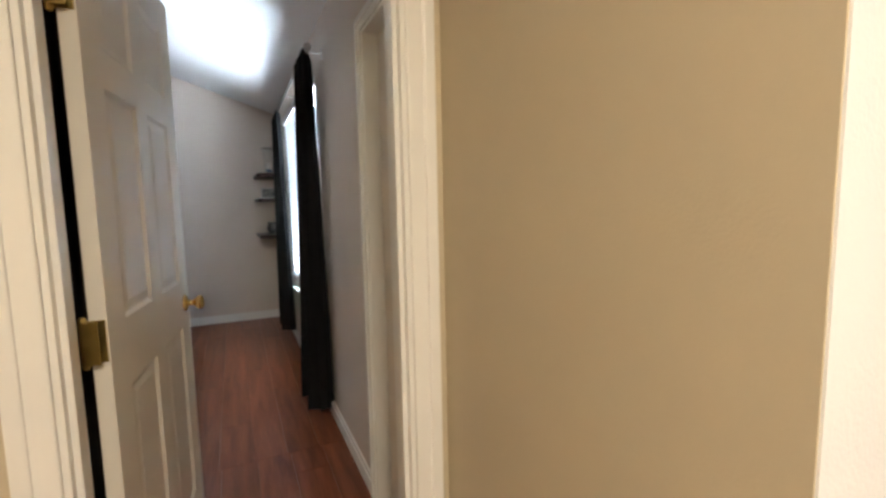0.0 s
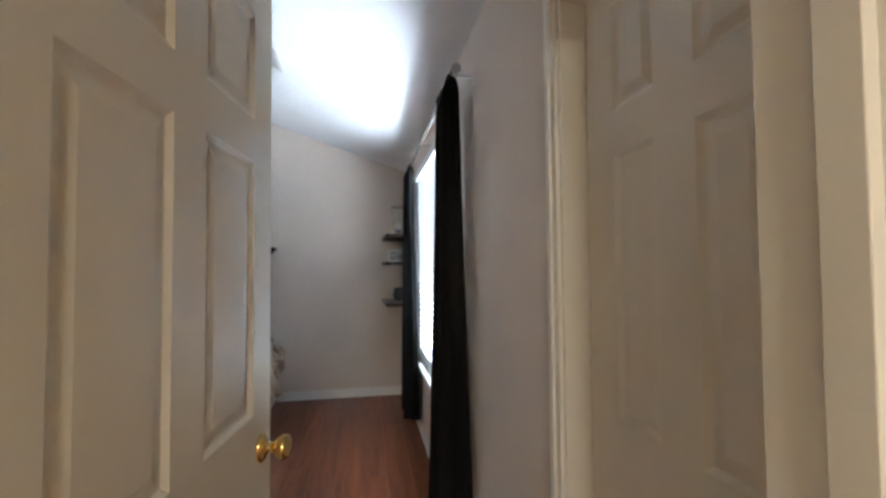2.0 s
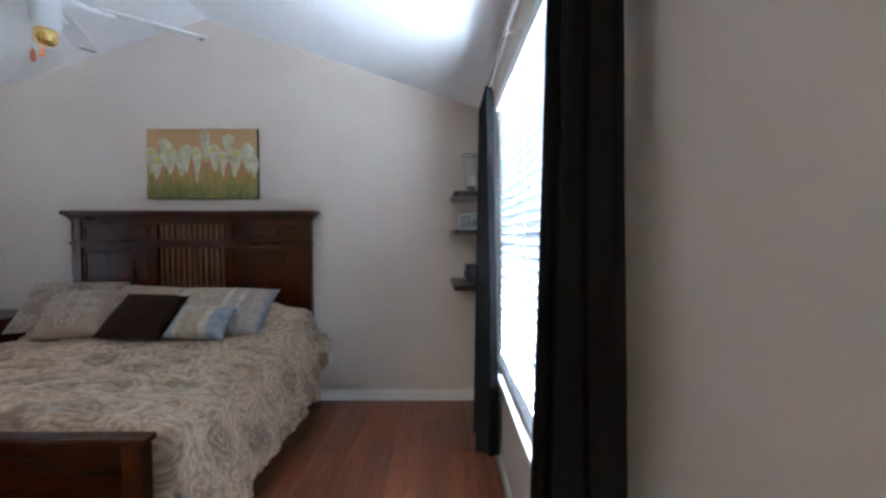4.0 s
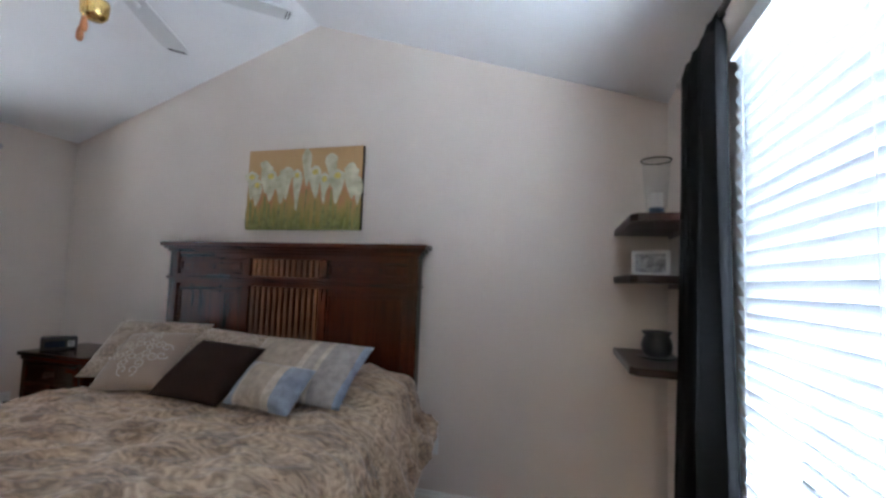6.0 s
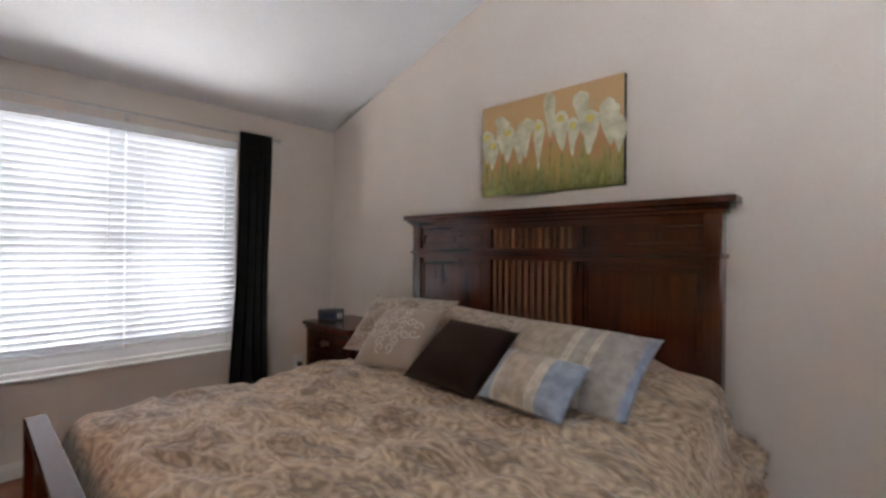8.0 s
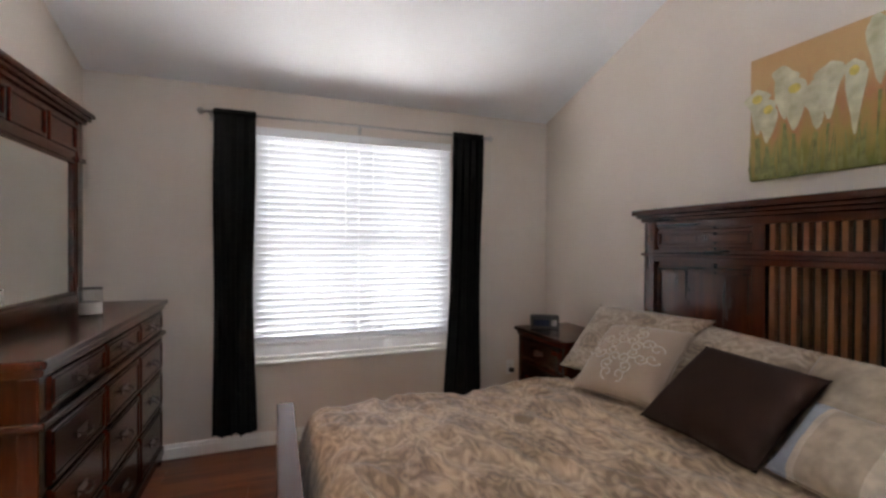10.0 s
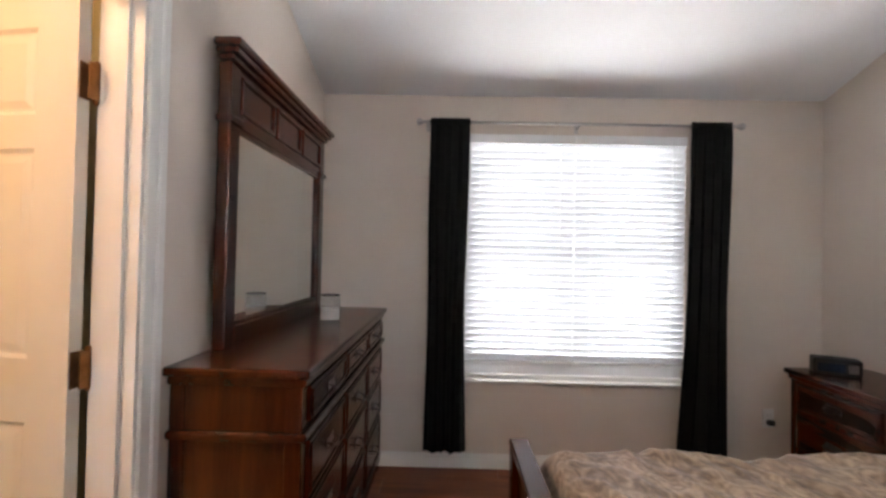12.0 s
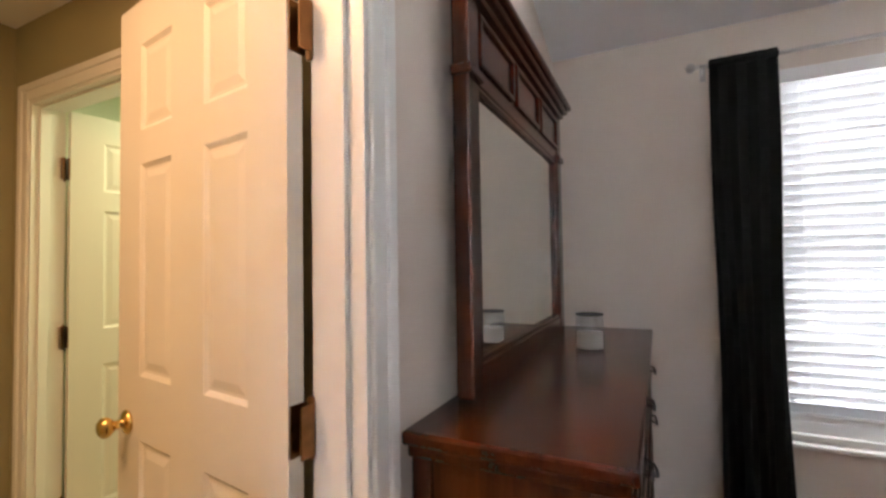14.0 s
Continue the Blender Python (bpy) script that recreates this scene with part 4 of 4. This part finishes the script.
# ---- dresser and mirror ----
def handle(parent, x, y, z, w=0.075):
    bm = boxes((x - w / 2 - 0.008, x + w / 2 + 0.008, y, y + 0.003, z - 0.014, z + 0.016), bevel=0.001)
    tube(bm, [(x - w / 2, y + 0.002, z + 0.004), (x - w / 2, y + 0.020, z), (x - w / 4, y + 0.026, z - 0.014), (x + w / 4, y + 0.026, z - 0.014), (x + w / 2, y + 0.020, z), (x + w / 2, y + 0.002, z + 0.004)], 0.004, 8)
    part("handle", bm, IRON, parent, "dark bail handle")


def chest(name, at, half, depth, h, rows, label, category, band=None):
    """Case furniture whose front faces local +y; rows: (z0, z1, spans)."""
    d = thing(name, at, label, category)
    t = 0.03
    part("body", boxes((-half + t, half - t, 0.012, depth - t, 0.07, h - 0.055), bevel=0.004), CHERRY_Z, d)
    for sx in (-1, 1):
        for y0, y1 in ((0.01, 0.055), (depth - t - 0.048, depth - t + 0.004)):
            lo, hi = sorted((sx * (half - t + 0.008), sx * (half - t - 0.045)))
            part("corner_post", boxes((lo, hi, y0, y1, 0.0, h - 0.055), bevel=0.005), CHERRY_Z, d)
    part("plinth", boxes((-half + t - 0.014, half - t + 0.014, 0.004, depth - t + 0.012, 0.045, 0.105), bevel=0.006), CHERRY_X, d)
    if band:
        part("waist_moulding", boxes((-half + t - 0.022, half - t + 0.022, 0.006, depth - t + 0.022, band - 0.012, band + 0.014), bevel=0.008), CHERRY_X, d)
    part("top_moulding", boxes((-half + 0.015, half - 0.015, 0.004, depth - 0.014, h - 0.056, h - 0.028), bevel=0.008), CHERRY_X, d)
    part("top", boxes((-half, half, 0, depth, h - 0.028, h), bevel=0.007), CHERRY_X, d, "polished cherry top")
    for z0, z1, spans in rows:
        for a, b in spans:
            f = depth - t
            dr = part("drawer", boxes((a, b, f - 0.01, f + 0.014, z0, z1), bevel=0.005), CHERRY_X, d)
            bm = bmesh.new()
            for q in ((a + 0.012, b - 0.012, z1 - 0.022, z1 - 0.012), (a + 0.012, b - 0.012, z0 + 0.012, z0 + 0.022), (a + 0.012, a + 0.022, z0 + 0.022, z1 - 0.022), (b - 0.022, b - 0.012, z0 + 0.022, z1 - 0.022)):
                box(bm, q[0], q[1], f + 0.013, f + 0.019, q[2], q[3], 0.002)
            part("drawer_bead", bm, CHERRY_X, dr)
            n = 2 if b - a > 0.5 else 1
            for k in range(n):
                handle(dr, a + (b - a) * (k + 0.5) / n, f + 0.014, (z0 + z1) / 2)
    return d


three = [(-0.70, -0.245), (-0.225, 0.225), (0.245, 0.70)]
chest("dresser", (-2.985, SOUTH + 0.012, 0), 0.775, 0.425, 0.998, [(0.828, 0.932, three), (0.595, 0.768, three), (0.37, 0.582, three), (0.125, 0.355, three)],
      "long dark cherry dresser with moulded top and drawers", "dresser", band=0.798)

mir = thing("dresser_mirror", (-2.995, SOUTH + 0.03, 0.998), "cherry framed dresser mirror with a heavy cornice", "mirror")
MW = 0.56
for s in (-1, 1):
    lo, hi = sorted((s * MW, s * (MW - 0.075)))
    part("frame_stile", boxes((lo, hi, 0, 0.045, 0, 0.985), bevel=0.006), CHERRY_Z, mir)
    lo2, hi2 = sorted((s * (MW + 0.012), s * (MW - 0.085)))
    part("stile_cap", boxes((lo2, hi2, 0, 0.056, 0.775, 0.80), bevel=0.005), CHERRY_X, mir)
part("frame_rail", boxes((-MW + 0.075, MW - 0.075, 0, 0.042, 0, 0.075), bevel=0.006), CHERRY_X, mir)
part("frame_rail", boxes((-MW + 0.075, MW - 0.075, 0, 0.040, 0.775, 0.985), bevel=0.004), CHERRY_X, mir)
for a, b in ((-0.48, -0.18), (-0.15, 0.15), (0.18, 0.48)):
    bm = bmesh.new()
    for q in ((a, b, 0.945, 0.960), (a, b, 0.825, 0.840), (a, a + 0.015, 0.840, 0.945), (b - 0.015, b, 0.840, 0.945)):
        box(bm, q[0], q[1], 0.039, 0.050, q[2], q[3], 0.004)
    part("panel_moulding", bm, CHERRY_X, mir)
part("cornice", boxes((-MW - 0.012, MW + 0.012, 0, 0.06, 0.985, 1.005), (-MW - 0.024, MW + 0.024, 0, 0.078, 1.005, 1.025), (-MW - 0.038, MW + 0.038, 0, 0.092, 1.025, 1.05), bevel=0.006), CHERRY_X, mir)
part("mirror_glass", boxes((-MW + 0.07, MW - 0.07, 0.018, 0.024, 0.07, 0.78)), MIRROR, mir, "clear silvered mirror glass")
bm = bmesh.new()
for q in ((-MW + 0.075, MW - 0.075, 0.075, 0.088), (-MW + 0.075, MW - 0.075, 0.762, 0.775), (-MW + 0.075, -MW + 0.088, 0.088, 0.762), (MW - 0.088, MW - 0.075, 0.088, 0.762)):
    box(bm, q[0], q[1], 0.024, 0.038, q[2], q[3], 0.003)
part("inner_bead", bm, CHERRY_X, mir)


def jar(at):
    d = thing("candle_jar", at, "clear glass jar candle with white wax", "candle")
    R, H = 0.050, 0.128
    bm = lathe(bmesh.new(), [(0.002, 0), (R - 0.006, 0.0), (R, 0.008), (R, H - 0.02), (R - 0.004, H - 0.008), (R - 0.002, H), (R - 0.005, H), (R - 0.007, H - 0.01), (R - 0.004, H - 0.024), (R - 0.004, 0.01), (0.002, 0.008)], seg=32)
    part("glass", bm, CLEAR, d, smooth=True).visible_shadow = False
    part("wax", lathe(bmesh.new(), [(0.002, 0.0085), (R - 0.005, 0.011), (R - 0.005, 0.066), (0.002, 0.064)], seg=24), WAX, d)
    part("rim", lathe(bmesh.new(), [(R - 0.006, H), (R - 0.001, H), (R - 0.001, H + 0.004), (R - 0.006, H + 0.004), (R - 0.006, H)], seg=24), IRON, d)
    part("wick", tube(bmesh.new(), [(0, 0, 0.064), (0.002, 0, 0.076)], 0.0015, 6), DARK, d)


jar((-3.15, 2.83, 0.998))

# ---- nightstand ----
nt = chest("nightstand", (-3.15, NORTH - 0.016, 0), 0.31, 0.46, 0.755, [(0.55, 0.69, [(-0.235, 0.235)]), (0.345, 0.53, [(-0.235, 0.235)]), (0.125, 0.325, [(-0.235, 0.235)])],
           "dark cherry nightstand with drawers beside the bed", "nightstand")
nt.matrix_world = pose(-3.15, NORTH - 0.016, 0, 0, 0, 180)
ck = thing("clock_radio", (-3.33, 5.46, 0.755), "black plastic clock radio on the nightstand", "clock", 60)
part("case", boxes((-0.10, 0.10, -0.05, 0.05, 0, 0.085), bevel=0.010), BLACKPL, ck)
part("display", boxes((-0.08, 0.03, -0.0525, -0.049, 0.018, 0.062)), shader("dark_blue_display", (0.010, 0.016, 0.035), 0.12, var=0.2, bump=0), ck, "dark blue display window")
part("speaker_grille", boxes(*[(0.045 + 0.008 * k, 0.049 + 0.008 * k, -0.0525, -0.049, 0.018, 0.062) for k in range(5)]), STEEL, ck)
part("snooze_bar", boxes((-0.05, 0.05, -0.02, 0.02, 0.084, 0.089), bevel=0.001), BLACKPL, ck)


# ---- wall shelves beside the window ----
def wall_shelf(z):
    """A thick floating board on the east wall, its long edge slightly splayed."""
    d = thing("wall_shelf", (EAST, 5.42, z), "dark espresso floating wall shelf", "shelf", group="wall shelves")
    bm = bmesh.new()
    pts = [(-0.001, -0.30), (-0.001, 0.32), (-0.275, 0.31), (-0.262, -0.26), (-0.235, -0.30)]
    lo, hi = [bm.verts.new((x, y, 0)) for x, y in pts], [bm.verts.new((x, y, 0.034)) for x, y in pts]
    bm.faces.new(lo[::-1])
    bm.faces.new(hi)
    for i in range(5):
        bm.faces.new((lo[i], lo[(i + 1) % 5], hi[(i + 1) % 5], hi[i]))
    bmesh.ops.bevel(bm, geom=list(bm.edges), offset=0.003, segments=1, affect="EDGES")
    part("board", bm, ESPRESSO, d)
    part("cleat", boxes((-0.018, -0.001, -0.24, 0.24, -0.022, 0.0), bevel=0.002), ESPRESSO, d)


for z in (1.618, 1.360, 0.978):
    wall_shelf(z)
va = thing("hurricane_vase", (0.525, 5.31, 1.652), "clear glass hurricane vase with blue glass pebbles", "vase")
va.scale = (0.95, 0.95, 0.86)
R = 0.062
bm = lathe(bmesh.new(), [(0.002, 0), (R * 0.8, 0), (R * 0.82, 0.01), (R * 0.78, 0.05), (R * 0.92, 0.16), (R, 0.27), (R * 1.1, 0.31), (R * 1.04, 0.31), (R * 0.95, 0.27), (R * 0.87, 0.16), (R * 0.73, 0.05), (R * 0.74, 0.014), (0.002, 0.012)], seg=32)
part("glass", bm, CLEAR, va, smooth=True).visible_shadow = False
part("rim", tube(bmesh.new(), [(R * 1.07 * math.cos(a), R * 1.07 * math.sin(a), 0.312) for a in [2 * math.pi * k / 32 for k in range(33)]], 0.004, 8), IRON, va, "dark metal rim", True)
bm = bmesh.new()
for k in range(40):
    a, r = random.uniform(0, 6.28), random.uniform(0, R * 0.55)
    bmesh.ops.create_icosphere(bm, subdivisions=1, radius=random.uniform(0.008, 0.012), matrix=Matrix.Translation((r * math.cos(a), r * math.sin(a), random.uniform(0.025, 0.060))))
tagged(part("pebbles", bm, BLUEGLASS, va, "blue glass pebbles", True), kind="stuff")
part("candle", lathe(bmesh.new(), [(0.002, 0.06), (0.030, 0.06), (0.030, 0.135), (0.002, 0.132)], seg=20), WAX, va)

fr = thing("photo_frame", (0.51, 5.37, 1.394), "small white frame with a grey photograph", "photo frame", -30)
part("frame", boxes((-0.085, 0.085, 0, 0.014, 0, 0.016), (-0.085, 0.085, 0, 0.014, 0.104, 0.12), (-0.085, -0.069, 0, 0.014, 0.016, 0.104), (0.069, 0.085, 0, 0.014, 0.016, 0.104), bevel=0.002), PLASTIC, fr)
part("photograph", boxes((-0.069, 0.069, 0.004, 0.010, 0.016, 0.104)), PHOTO, fr)
part("stand", prism(bmesh.new(), [(-0.012, 0), (0.012, 0), (0.010, 0.08), (-0.010, 0.08)], 0.012, 0.03), PLASTIC, fr)

pot = thing("ceramic_pot", (0.545, 5.40, 1.012), "dark glazed ceramic pot on a saucer", "pot")
part("pot_body", lathe(bmesh.new(), [(0.002, 0.012), (0.045, 0.012), (0.062, 0.035), (0.068, 0.065), (0.060, 0.095), (0.052, 0.110), (0.066, 0.128), (0.062, 0.130), (0.047, 0.112), (0.050, 0.09), (0.002, 0.05)], seg=28), CERAMIC, pot, smooth=True)
part("saucer", lathe(bmesh.new(), [(0.002, 0), (0.055, 0), (0.085, 0.012), (0.083, 0.015), (0.05, 0.006), (0.002, 0.006)], seg=28), CERAMIC, pot, smooth=True)


# ---- ceiling fan ----
fan = thing("ceiling_fan", (RIDGE_X, 4.29, RIDGE - 0.03), "white ceiling fan with brass cap and two pull chains", "ceiling fan")
part("canopy", lathe(bmesh.new(), [(0.07, 0.03), (0.07, -0.05), (0.05, -0.09), (0.02, -0.10)], seg=24), FANWHITE, fan, smooth=True)
part("downrod", tube(bmesh.new(), [(0, 0, -0.09), (0, 0, -0.36)], 0.013, 12), FANWHITE, fan)
part("motor", lathe(bmesh.new(), [(0.03, -0.35), (0.10, -0.37), (0.135, -0.41), (0.135, -0.52), (0.11, -0.56), (0.06, -0.58)], seg=32), FANWHITE, fan, smooth=True)
part("switch_housing", lathe(bmesh.new(), [(0.055, -0.58), (0.060, -0.60), (0.060, -0.70), (0.045, -0.73)], seg=24), FANWHITE, fan, smooth=True)
part("finial_cap", lathe(bmesh.new(), [(0.045, -0.73), (0.047, -0.745), (0.044, -0.785), (0.030, -0.80), (0.004, -0.803)], seg=24), BRASS, fan, "polished brass cap", True)
for i in range(5):
    a = radians(115 + 72 * i)
    c, s_ = math.cos(a), math.sin(a)
    bm = bmesh.new()
    outl = [(0.20, -0.055), (0.55, -0.07), (0.66, -0.066), (0.69, -0.045), (0.695, 0.0), (0.69, 0.045), (0.66, 0.066), (0.55, 0.07), (0.20, 0.055)]
    lo = [bm.verts.new((r * c - q * s_, r * s_ + q * c, -0.572 + 0.18 * q)) for r, q in outl]
    hi = [bm.verts.new((r * c - q * s_, r * s_ + q * c, -0.564 + 0.18 * q)) for r, q in outl]
    bm.faces.new(lo)
    bm.faces.new(hi[::-1])
    for k in range(len(outl)):
        k2 = (k + 1) % len(outl)
        bm.faces.new((lo[k], lo[k2], hi[k2], hi[k]))
    bl = part("blade", bm, FANWHITE, fan)
    # two dark bars paint the shade along the blade's end edge
    bm = bmesh.new()
    for r0 in (0.668, 0.680):
        tube(bm, [(r0 * c - q * s_, r0 * s_ + q * c, -0.573 + 0.18 * q) for q in (-0.042, 0.0, 0.042)], 0.0022, 6)
    part("tip_edge_shade", bm, IRON, bl, "dark double line painted as edge shade at the blade tip")
    part("blade_iron", tube(bmesh.new(), [(0.10 * c, 0.10 * s_, -0.56), (0.17 * c, 0.17 * s_, -0.578), (0.27 * c, 0.27 * s_, -0.576)], [0.016, 0.012, 0.016], 8), FANWHITE, fan)
for dx, dy in ((-0.065, 0.0), (0.02, -0.045)):
    part("pull_chain", tube(bmesh.new(), [(dx * 0.8, dy * 0.8, -0.70), (dx, dy, -0.72), (dx, dy, -0.82)], 0.0016, 6), BRASS, fan)
    part("fob", lathe(bmesh.new(), [(0.003, -0.815), (0.008, -0.825), (0.012, -0.845), (0.012, -0.865), (0.006, -0.874), (0.001, -0.875)], (dx, dy, 0), seg=14), AMBER, fan, "orange wooden pull fob", True)

# ---- ceiling vent ----
vent = new("ceiling_vent")
vent.matrix_world = pose(-0.42, 3.98, slope(-0.42) - 0.002, 0, math.degrees(math.atan((RIDGE - EAVE) / (EAST - RIDGE_X))), 0)
tagged(vent, "white louvred ceiling air register", "vent")
part("frame", boxes((-0.09, 0.09, -0.16, -0.14, -0.008, 0), (-0.09, 0.09, 0.14, 0.16, -0.008, 0), (-0.09, -0.07, -0.14, 0.14, -0.008, 0), (0.07, 0.09, -0.14, 0.14, -0.008, 0), bevel=0.002), GRILLE, vent)
# near-black sheet in place of the shaded duct behind the louvres
part("backing", boxes((-0.07, 0.07, -0.14, 0.14, -0.002, -0.0005)), DARK, vent)
for k in range(9):
    y = -0.124 + 0.031 * k
    part("slat", boxes((-0.07, 0.07, y - 0.008, y + 0.008, -0.007, -0.005)), GRILLE, vent)


# ---- outlets ----
def outlet(at, turn, label, gangs=1):
    d = thing("wall_outlet", at, label, "outlet", turn, group="wall outlets")
    part("plate", boxes((-0.035, 0.035, -0.006, 0, -0.058, 0.058), bevel=0.002), PLASTIC, d)
    for z in (-0.02, 0.02):
        so = part("socket", boxes((-0.017, 0.017, -0.0085, -0.005, z - 0.014, z + 0.014), bevel=0.002), PLASTIC, d)
        part("slots", boxes((-0.008, -0.006, -0.0095, -0.008, z - 0.005, z + 0.006), (0.006, 0.008, -0.0095, -0.008, z - 0.005, z + 0.006)), DARK, so)
    return d


outlet((-0.62, NORTH - 0.0005, 0.36), 0, "white wall outlet beside the bed")
o2 = outlet((WEST + 0.0005, 5.43, 0.36), 90, "white wall outlet with a black plug behind the nightstand")
part("plug", boxes((-0.018, 0.018, -0.045, -0.009, -0.036, -0.004), bevel=0.005), BLACKPL, o2, "black power plug")

# ---- over-door rack on the entry door ----
rk = thing("over_door_rack", (-0.135, 1.40, 2.032), "dark iron over-door hook rack with curled arms", "hook rack", 83.0)
part("hanger_bar", boxes((0.10, 0.72, 0.012, 0.018, -0.06, 0.0), (0.18, 0.21, -0.040, 0.018, 0.0, 0.003), (0.60, 0.63, -0.040, 0.018, 0.0, 0.003), bevel=0.001), IRON, rk)
for x, tall in ((0.46, 0.17), (0.56, 0.22), (0.66, 0.15)):
    pts = [(x + 0.09 * math.sin(2.6 * t) * t, 0.02 + 0.05 * t, -0.05 + (tall + 0.05) * t) for t in [k / 9 for k in range(10)]]
    part("curled_arm", tube(bmesh.new(), pts, [0.007 - 0.0055 * k / 9 for k in range(10)], 8), IRON, rk, smooth=True)
part("hanging_strap", boxes((0.735, 0.745, 0.010, 0.014, -1.35, 0.0)), IRON, rk)
for z in (-0.12, -0.30, -0.50, -0.68, -0.85):
    part("peg", lathe(bmesh.new(), [(0.004, 0.0), (0.006, 0.015), (0.020, 0.022), (0.022, 0.034), (0.010, 0.044), (0.001, 0.045)], (0.735, 0.012, z), axis="y", seg=14), IRON, rk, smooth=True)


# ---- dark cloth added behind the entry door as shade in its hinge gap ----
robe = thing("door_gap_shade", (-0.135, 1.40, 0.55), "added dark cloth standing in for shade behind the open entry door", "robe", 83.0)
bm = bmesh.new()
g = []
for j in range(25):
    v = j / 24
    g.append([bm.verts.new((0.03 + 0.42 * i / 40 * (1 - 0.25 * v), 0.055 + 0.022 * math.sin(i * 0.9 + 0.8 * math.sin(3 * v)) * (1.1 - 0.6 * v), 1.36 * v)) for i in range(41)])
for j in range(24):
    for i in range(40):
        bm.faces.new((g[j][i], g[j][i + 1], g[j + 1][i + 1], g[j + 1][i]))
bmesh.ops.solidify(bm, geom=list(bm.faces), thickness=0.006)
part("gap_shade_cloth", bm, CURTAIN, robe, smooth=True)
part("gap_shade_loop", tube(bmesh.new(), [(0.18, 0.05, 1.355), (0.20, 0.03, 1.42), (0.22, 0.05, 1.355)], 0.003, 6), CURTAIN, robe)


# ---- laminate floor: planks laid lengthwise to the headboard wall ----
floor = thing("floor", (0, 0, 0), "reddish cherry laminate plank floor", "floor", kind="structure")
PLW, PLL, GAP = 0.165, 1.38, 0.0010
meshes = {}


def plank(x0, x1, y0, y1):
    key = (round(x1 - x0, 3), round(y1 - y0, 3))
    if key not in meshes:
        w, l, c = key[0] - GAP, key[1] - GAP, 0.0008
        bm = bmesh.new()
        lo = [bm.verts.new(p) for p in ((0, 0, -0.010), (w, 0, -0.010), (w, l, -0.010), (0, l, -0.010))]
        md = [bm.verts.new(p) for p in ((0, 0, -c), (w, 0, -c), (w, l, -c), (0, l, -c))]
        hi = [bm.verts.new(p) for p in ((c, c, 0), (w - c, c, 0), (w - c, l - c, 0), (c, l - c, 0))]
        for p, q in ((lo, md), (md, hi)):
            for i in range(4):
                bm.faces.new((p[i], p[(i + 1) % 4], q[(i + 1) % 4], q[i]))
        bm.faces.new(hi)
        meshes[key] = mesh_of("plank", bm, PLANK)
    ob = new("plank", meshes[key])
    ob.parent = floor
    ob.location = (x0, y0, 0)


def lay(xa, xb, ya, yb, seed):
    rnd = random.Random(seed)
    x = xa
    while x < xb - 0.01:
        x1 = min(x + PLW, xb)
        y = ya - rnd.choice((0.0, 0.23, 0.46, 0.69, 0.92, 1.15))
        while y < yb - 0.01:
            a, b = max(y, ya), min(y + PLL, yb)
            if b - a > 0.03:
                plank(x, x1, a, b)
            y += PLL
        x = x1


lay(WEST, EAST, SOUTH, NORTH, 1)
lay(-0.30, EAST, EN0, SOUTH, 2)
lay(-0.85, 3.2, -1.4, EN0, 3)
